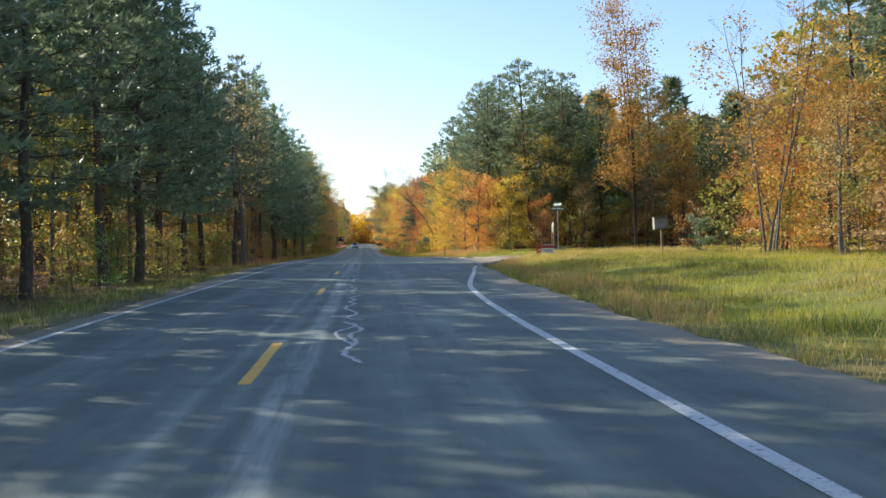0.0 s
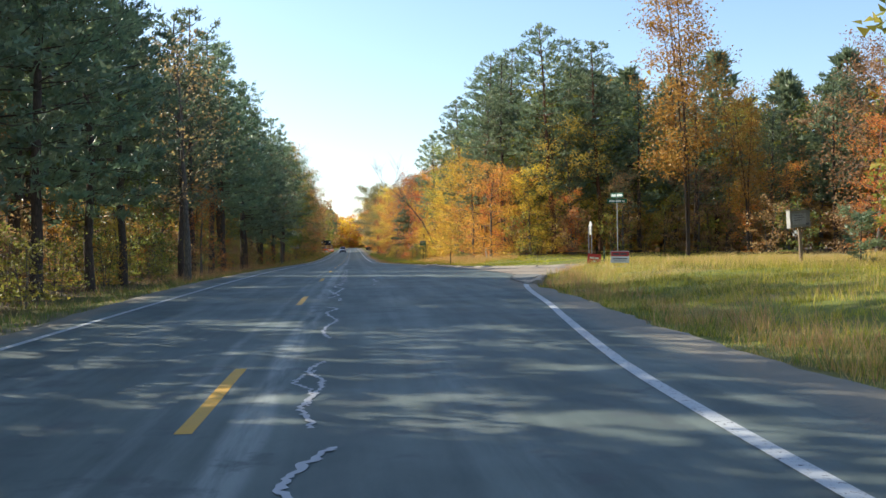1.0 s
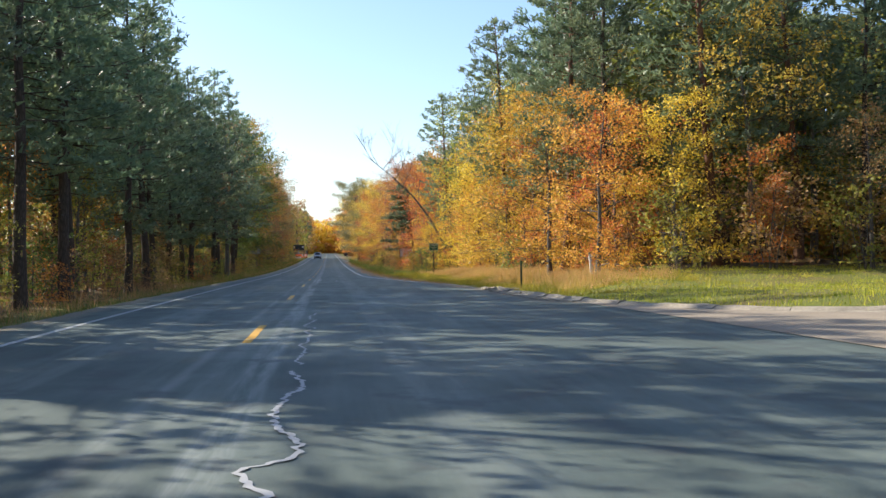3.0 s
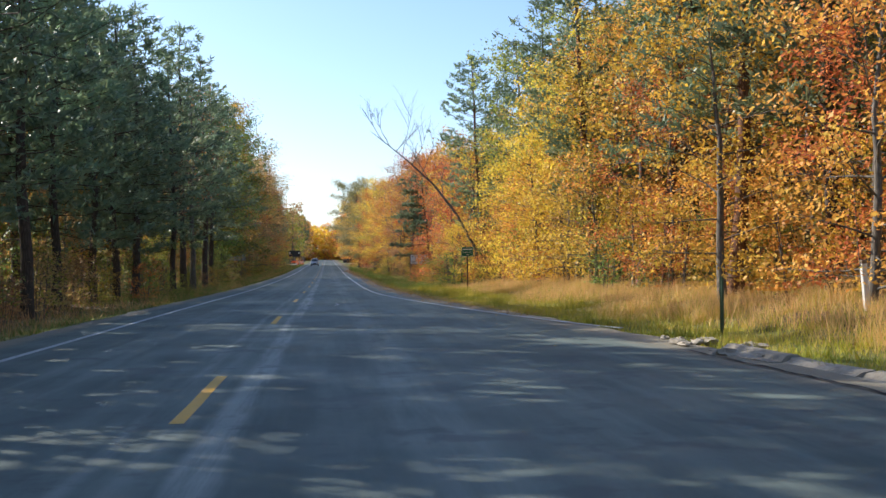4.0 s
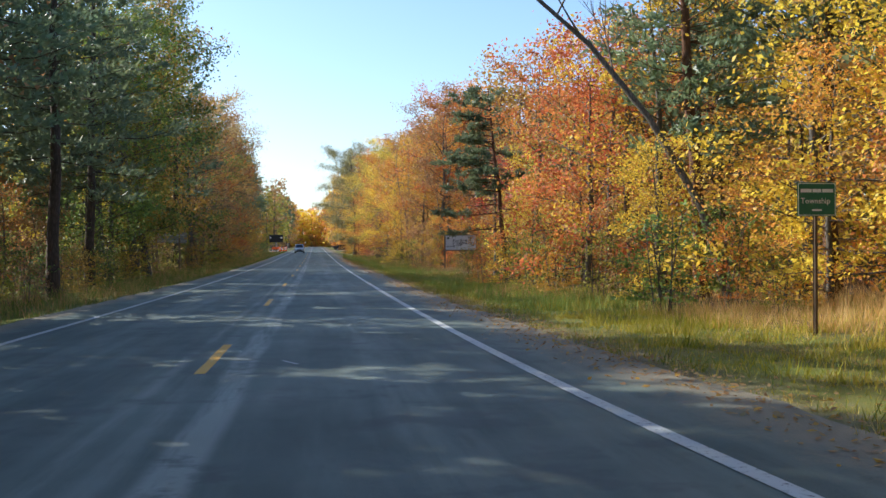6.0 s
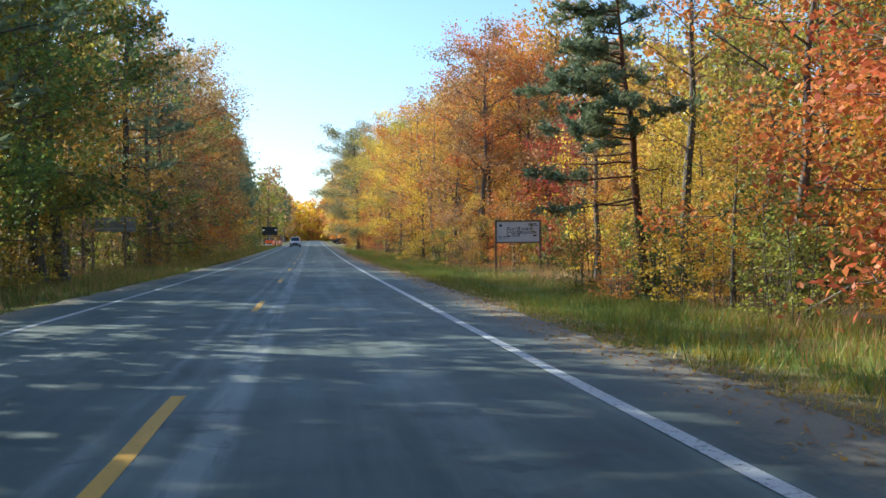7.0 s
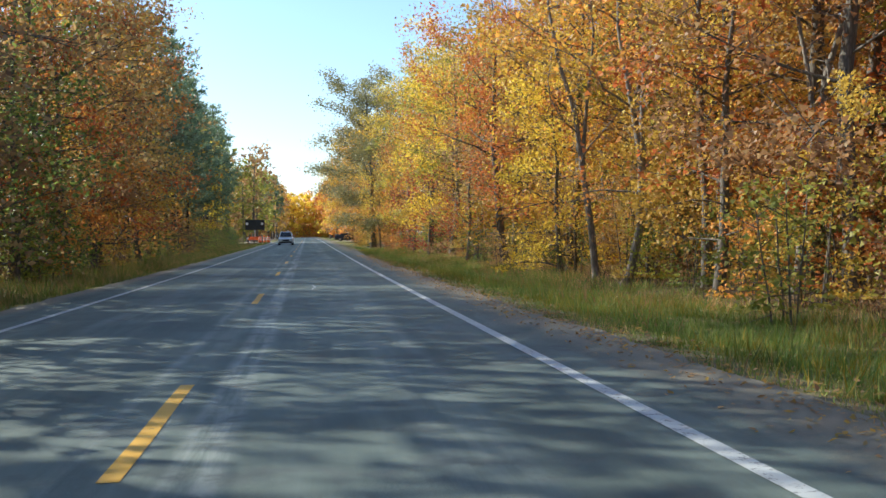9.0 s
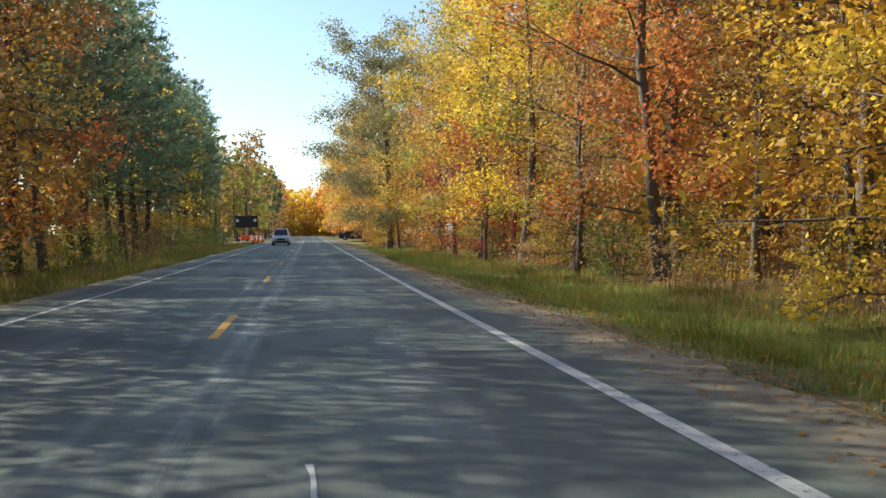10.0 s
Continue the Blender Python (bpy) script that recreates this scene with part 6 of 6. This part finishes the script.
build_street_sign()
build_stop_sign()
build_yard_sign(12.49, 58.7, 14, 0.72, 0.5, 0.28 + lie(58.7) - land(12.49, 58.7), SIGN_RED, [(-0.24, -0.02, 0.27, 0.35), (0.02, 0.22, 0.27, 0.35), (-0.05, 0.06, 0.11, 0.19)], LETTER_WHITE, "tilted red yard sign with pale writing", 6)
build_yard_sign(13.87, 58.9, -4, 0.56, 0.28, 0.52 + lie(58.9) - land(13.87, 58.9), GREY_BOARD, [(-0.2, -0.05, 0.08, 0.2)], LETTER_DARK, "small dull yard sign at the foot of a pole", 0)
build_yard_sign(11.32, 49.85, -6, 0.7, 0.45, 0.51 + lie(49.85) - land(11.32, 49.85), SIGN_WHITE, [(-0.26, -0.04, 0.3, 0.37), (0.0, 0.26, 0.3, 0.37), (-0.28, 0.28, 0.13, 0.17), (-0.22, 0.22, 0.06, 0.085)], LETTER_DARK, "white yard sign with a red band", 1, (0.55, 0.95, SIGN_RED))
build_board()
build_green_sign()
build_club_sign()
build_left_sign()
build_marker(8.98, 91.2, 1.14, POST_GREEN, "thin dark green steel marker post in the grass")
build_marker(12.72, 57.5, 0.85, POST_GREEN, "short dark steel post in the corner grass")
build_marker(11.86, 91.0, 1.0, POST_WHITE, "leaning white marker post in tall grass", 0.06, -5)


# vehicles
def loft(sections):
    """A closed hull through rings of (y, half width low, half width high, z low, z high)."""
    bm = bmesh.new()
    rings = []
    for y, wl, wh, z0, z1 in sections:
        zm = z0 + (z1 - z0) * 0.55
        pts_r = [(-wl * 0.92, z0), (wl * 0.92, z0), (wl, z0 + (zm - z0) * 0.4), (wl, zm), (wh, z1 - 0.05), (wh * 0.9, z1), (-wh * 0.9, z1), (-wh, z1 - 0.05), (-wl, zm), (-wl, z0 + (zm - z0) * 0.4)]
        rings.append([bm.verts.new((x, y, z)) for x, z in pts_r])
    for a, b in zip(rings, rings[1:]):
        for k in range(10):
            bm.faces.new((a[k], a[(k + 1) % 10], b[(k + 1) % 10], b[k]))
    bm.faces.new(rings[0][::-1])
    bm.faces.new(rings[-1])
    bmesh.ops.recalc_face_normals(bm, faces=bm.faces)
    return bm


def pane(bm, corners_p, thick=0.006):
    v = [bm.verts.new(c) for c in corners_p]
    f = bm.faces.new(v)
    bmesh.ops.solidify(bm, geom=[f], thickness=thick)
    return bm


def build_car(x, y, turn, paint, label, length=4.9, width=1.9, hood=1.0, roof=1.72, tail=0.25, scr=1.05, name="car"):
    """Front towards -y: hull, greenhouse, panes, lamps, bumpers, mirrors and wheels."""
    ob = thing(name, x, y, lie(y), turn, label, "car")
    L, w = length / 2, width / 2
    body = part("body", loft([(-L, w * 0.82, w * 0.76, 0.34, 0.78), (-L + 0.12, w * 0.93, w * 0.86, 0.24, 0.86), (-L + hood, w, w * 0.92, 0.22, 1.02), (-L + hood + 0.5, w, w * 0.94, 0.22, 1.06), (L - 0.7, w, w * 0.95, 0.22, 1.08), (L - 0.1, w * 0.97, w * 0.92, 0.26, 1.02), (L, w * 0.88, w * 0.85, 0.4, 0.95)]), paint, ob)
    y0, y1 = -L + hood - 0.05, L - tail
    ya, yb = y0 + scr, y1 - 0.45
    part("roof", loft([(y0, w * 0.86, w * 0.82, 0.98, 1.06), (ya, w * 0.88, w * 0.72, 0.98, roof - 0.03), ((ya + yb) / 2, w * 0.9, w * 0.74, 0.98, roof), (yb, w * 0.89, w * 0.72, 0.98, roof - 0.04), (y1, w * 0.86, w * 0.8, 0.98, 1.1)]), paint, body)
    part("windscreen", pane(bmesh.new(), [(-w * 0.78, y0 + 0.02, 1.1), (w * 0.78, y0 + 0.02, 1.1), (w * 0.64, ya - 0.06, roof - 0.06), (-w * 0.64, ya - 0.06, roof - 0.06)], -0.02), CAR_GLASS, ob)
    part("rear_window", pane(bmesh.new(), [(w * 0.74, y1 - 0.01, 1.14), (-w * 0.74, y1 - 0.01, 1.14), (-w * 0.64, yb + 0.05, roof - 0.09), (w * 0.64, yb + 0.05, roof - 0.09)], -0.02), CAR_GLASS, ob)
    for s in (-1, 1):
        for a, b in ((ya - 0.3, (ya + yb) / 2 - 0.05), ((ya + yb) / 2 + 0.05, yb + 0.1)):
            part("side_window", pane(bmesh.new(), [(s * w * 0.905, a, 1.12), (s * w * 0.905, b, 1.12), (s * w * 0.78, b - 0.05, roof - 0.12), (s * w * 0.78, a + (0.25 if a < ya else 0.03), roof - 0.12)], 0.02 * s), CAR_GLASS, ob)
        part("headlight", box(bmesh.new(), s * w * 0.8 - 0.2, -L + 0.0, 0.66, s * w * 0.8 + 0.1, -L + 0.14, 0.82, 0.03), LENS, body)
        part("tail_light", box(bmesh.new(), s * w * 0.84 - 0.08, L - 0.06, 0.7, s * w * 0.84 + 0.07, L + 0.01, 1.0, 0.02), SIGN_RED, body)
        part("mirror", box(bmesh.new(), s * (w + 0.1) - 0.1, ya - 0.55, 1.08, s * (w + 0.1) + 0.08, ya - 0.42, 1.24, 0.03), paint, ob)
        for yy in (-L + 0.92, L - 0.95):
            wheel = part("wheel", rod(bmesh.new(), (s * (w - 0.24), yy, 0.33), (s * (w - 0.01), yy, 0.33), 0.33, None, 24), RUBBER, ob)
            part("rim", rod(bmesh.new(), (s * (w - 0.05), yy, 0.33), (s * (w + 0.005), yy, 0.33), 0.21, 0.19, 16), RIM, wheel)
    part("grille", box(bmesh.new(), -w * 0.45, -L - 0.015, 0.52, w * 0.45, -L + 0.03, 0.74, 0.015), BLACK_PANEL, body)
    part("bumper", box(bmesh.new(), -w * 0.85, -L - 0.04, 0.28, w * 0.85, -L + 0.1, 0.48, 0.04), RUBBER, body, "dark lower bumper")
    part("rear_bumper", box(bmesh.new(), -w * 0.9, L - 0.08, 0.32, w * 0.9, L + 0.03, 0.55, 0.04), paint, body)
    return ob


build_car(-1.75, 316.0, 0, SILVER, "pale silver minivan with a dark windscreen on the road", 5.0, 1.95, 0.95, 1.78, 0.15, 1.15, "minivan")
build_car(8.4, 360.5, 82, DARK_PAINT, "dark low sedan waiting on the crossing road", 4.8, 1.84, 1.25, 1.44, 0.75, 0.95, "sedan")


def build_message_trailer():
    x, y = -7.9, 356.0
    ob = thing("message_board_trailer", x, y, lie(y), 0, "black roadside message board raised on a small trailer", "message board")
    panel = part("panel", box(bmesh.new(), -1.65, -0.14, 2.15, 1.65, 0.14, 3.95, 0.03), BLACK_PANEL, ob)
    part("screen", box(bmesh.new(), -1.5, -0.156, 2.3, 1.5, -0.143, 3.8), plain("dark_lamp_matrix", (0.03, 0.032, 0.038), 0.25, 0, 0.3, 60), panel)
    for s in (-1.35, 1.25):
        part("lamp", box(bmesh.new(), s - 0.2, -0.19, 3.05, s + 0.2, -0.158, 3.45, 0.02), SIGN_WHITE, panel, "pale square lamp panel")
    part("mast", box(bmesh.new(), -0.1, -0.1, 0.6, 0.1, 0.1, 2.2, 0.01), GALVANISED, ob)
    part("chassis", box(bmesh.new(), -1.1, -0.75, 0.45, 1.1, 0.75, 0.62, 0.02), ORANGE, ob, "orange trailer frame")
    part("battery_box", box(bmesh.new(), -0.9, -0.5, 0.62, 0.9, 0.5, 1.0, 0.03), ORANGE, ob)
    part("drawbar", rod(bmesh.new(), (0, -0.7, 0.52), (0, -2.2, 0.45), 0.05), ORANGE, ob)
    for s in (-1, 1):
        wheel = part("wheel", rod(bmesh.new(), (s * 1.12, 0, 0.31), (s * 1.32, 0, 0.31), 0.31, None, 20), RUBBER, ob)
        part("rim", rod(bmesh.new(), (s * 1.28, 0, 0.31), (s * 1.33, 0, 0.31), 0.18, None, 14), RIM, wheel)
        for q in (-0.7, 0.7):
            part("jack", rod(bmesh.new(), (s * 0.95, q, 0.0), (s * 0.95, q, 0.5), 0.03), GALVANISED, ob)


build_message_trailer()


def build_barrel(x, y):
    ob = thing("traffic_barrel", x, y, lie(y), 0, "orange and white striped traffic barrel on gravel", "traffic barrel", "traffic barrels")
    part("base", rod(bmesh.new(), (0, 0, 0), (0, 0, 0.08), 0.36, 0.33, 18), RUBBER, ob)
    drum = part("drum", rod(bmesh.new(), (0, 0, 0.08), (0, 0, 1.05), 0.28, 0.22, 18), ORANGE, ob)
    for z in (0.42, 0.74):
        r = 0.285 - 0.06 * (z - 0.08) / 0.97
        part("stripe", rod(bmesh.new(), (0, 0, z), (0, 0, z + 0.14), r, r - 0.008, 18), SIGN_WHITE, drum)
    part("handle", box(bmesh.new(), -0.08, -0.02, 1.05, 0.08, 0.02, 1.13, 0.01), ORANGE, drum)


for bx, by in ((-6.0, 349.5), (-6.8, 350.5), (-5.5, 352.5)):
    build_barrel(bx, by)

# gravel crossing road far down the straight
for x0, x1 in ((-60, -5.25), (5.35, 60)):
    bm = bmesh.new()
    cols = [[bm.verts.new((x0 + (x1 - x0) * i / 24, yy, 0.006)) for yy in (352.0, 356.0, 361.0, 366.0)] for i in range(25)]
    for a, b in zip(cols, cols[1:]):
        for k in range(3):
            bm.faces.new((a[k], b[k], b[k + 1], a[k + 1]))
    tagged(lay(mesh_object("gravel_road", bm, SIDE_ROAD)), "pale gravel road crossing the highway", "road", kind="structure")


def fallen_leaves(name, count, area, seed, material, label):
    """Leaves blown into the rims of the pavement and over the verge."""
    rng = np.random.default_rng(seed)
    y = rng.uniform(area[2], area[3], count)
    x = area[0] + (area[1] - area[0]) * rng.beta(2.6, 1.2, count)
    z = np.array([max(lie(b) + 0.008 if abs(a) < 5.2 else -9, land(a, b) + 0.02) for a, b in zip(x, y)])
    centres = np.stack([x, y, z], 1)
    normal_up = leaf_mesh(name, centres, 0.032, material, rng, 1.0, 4.0)
    tagged(new(name, normal_up), label, "leaves", kind="stuff")


fallen_leaves("fallen_leaves", 5000, (4.0, 9.5, 95, 250), 31, LEAVES["rust"], "dry brown leaves along the pavement rim")
fallen_leaves("fallen_leaves", 3500, (4.2, 11, 85, 240), 32, LEAVES["gold"], "golden fallen leaves on the verge")
fallen_leaves("fallen_leaves", 4000, (-4.0, -9.5, 10, 250), 33, LEAVES["rust"], "dry brown leaves along the pavement rim")


def rim_litter(count, y0, y1, seed, material, label):
    """Leaves and crumbs gathered along the broken edge of the pavement."""
    rng = np.random.default_rng(seed)
    y = rng.uniform(y0, y1, count)
    x = np.array([edge_at(RIGHT_EDGE_FAR, b) for b in y]) + rng.normal(-0.1, 0.38, count)
    z = np.array([max(lie(b) + 0.006, land(a, b) + 0.02) for a, b in zip(x, y)])
    tagged(new("fallen_leaves", leaf_mesh("fallen_leaves", np.stack([x, y, z], 1), 0.036, material, rng, 1.0, 3.0)), label, "leaves", kind="stuff")


rim_litter(7000, 98, 250, 51, LEAVES["rust"], "drift of dry brown leaves along the broken pavement edge")
rim_litter(3500, 98, 250, 52, LEAVES["gold"], "golden leaves blown against the broken pavement edge")
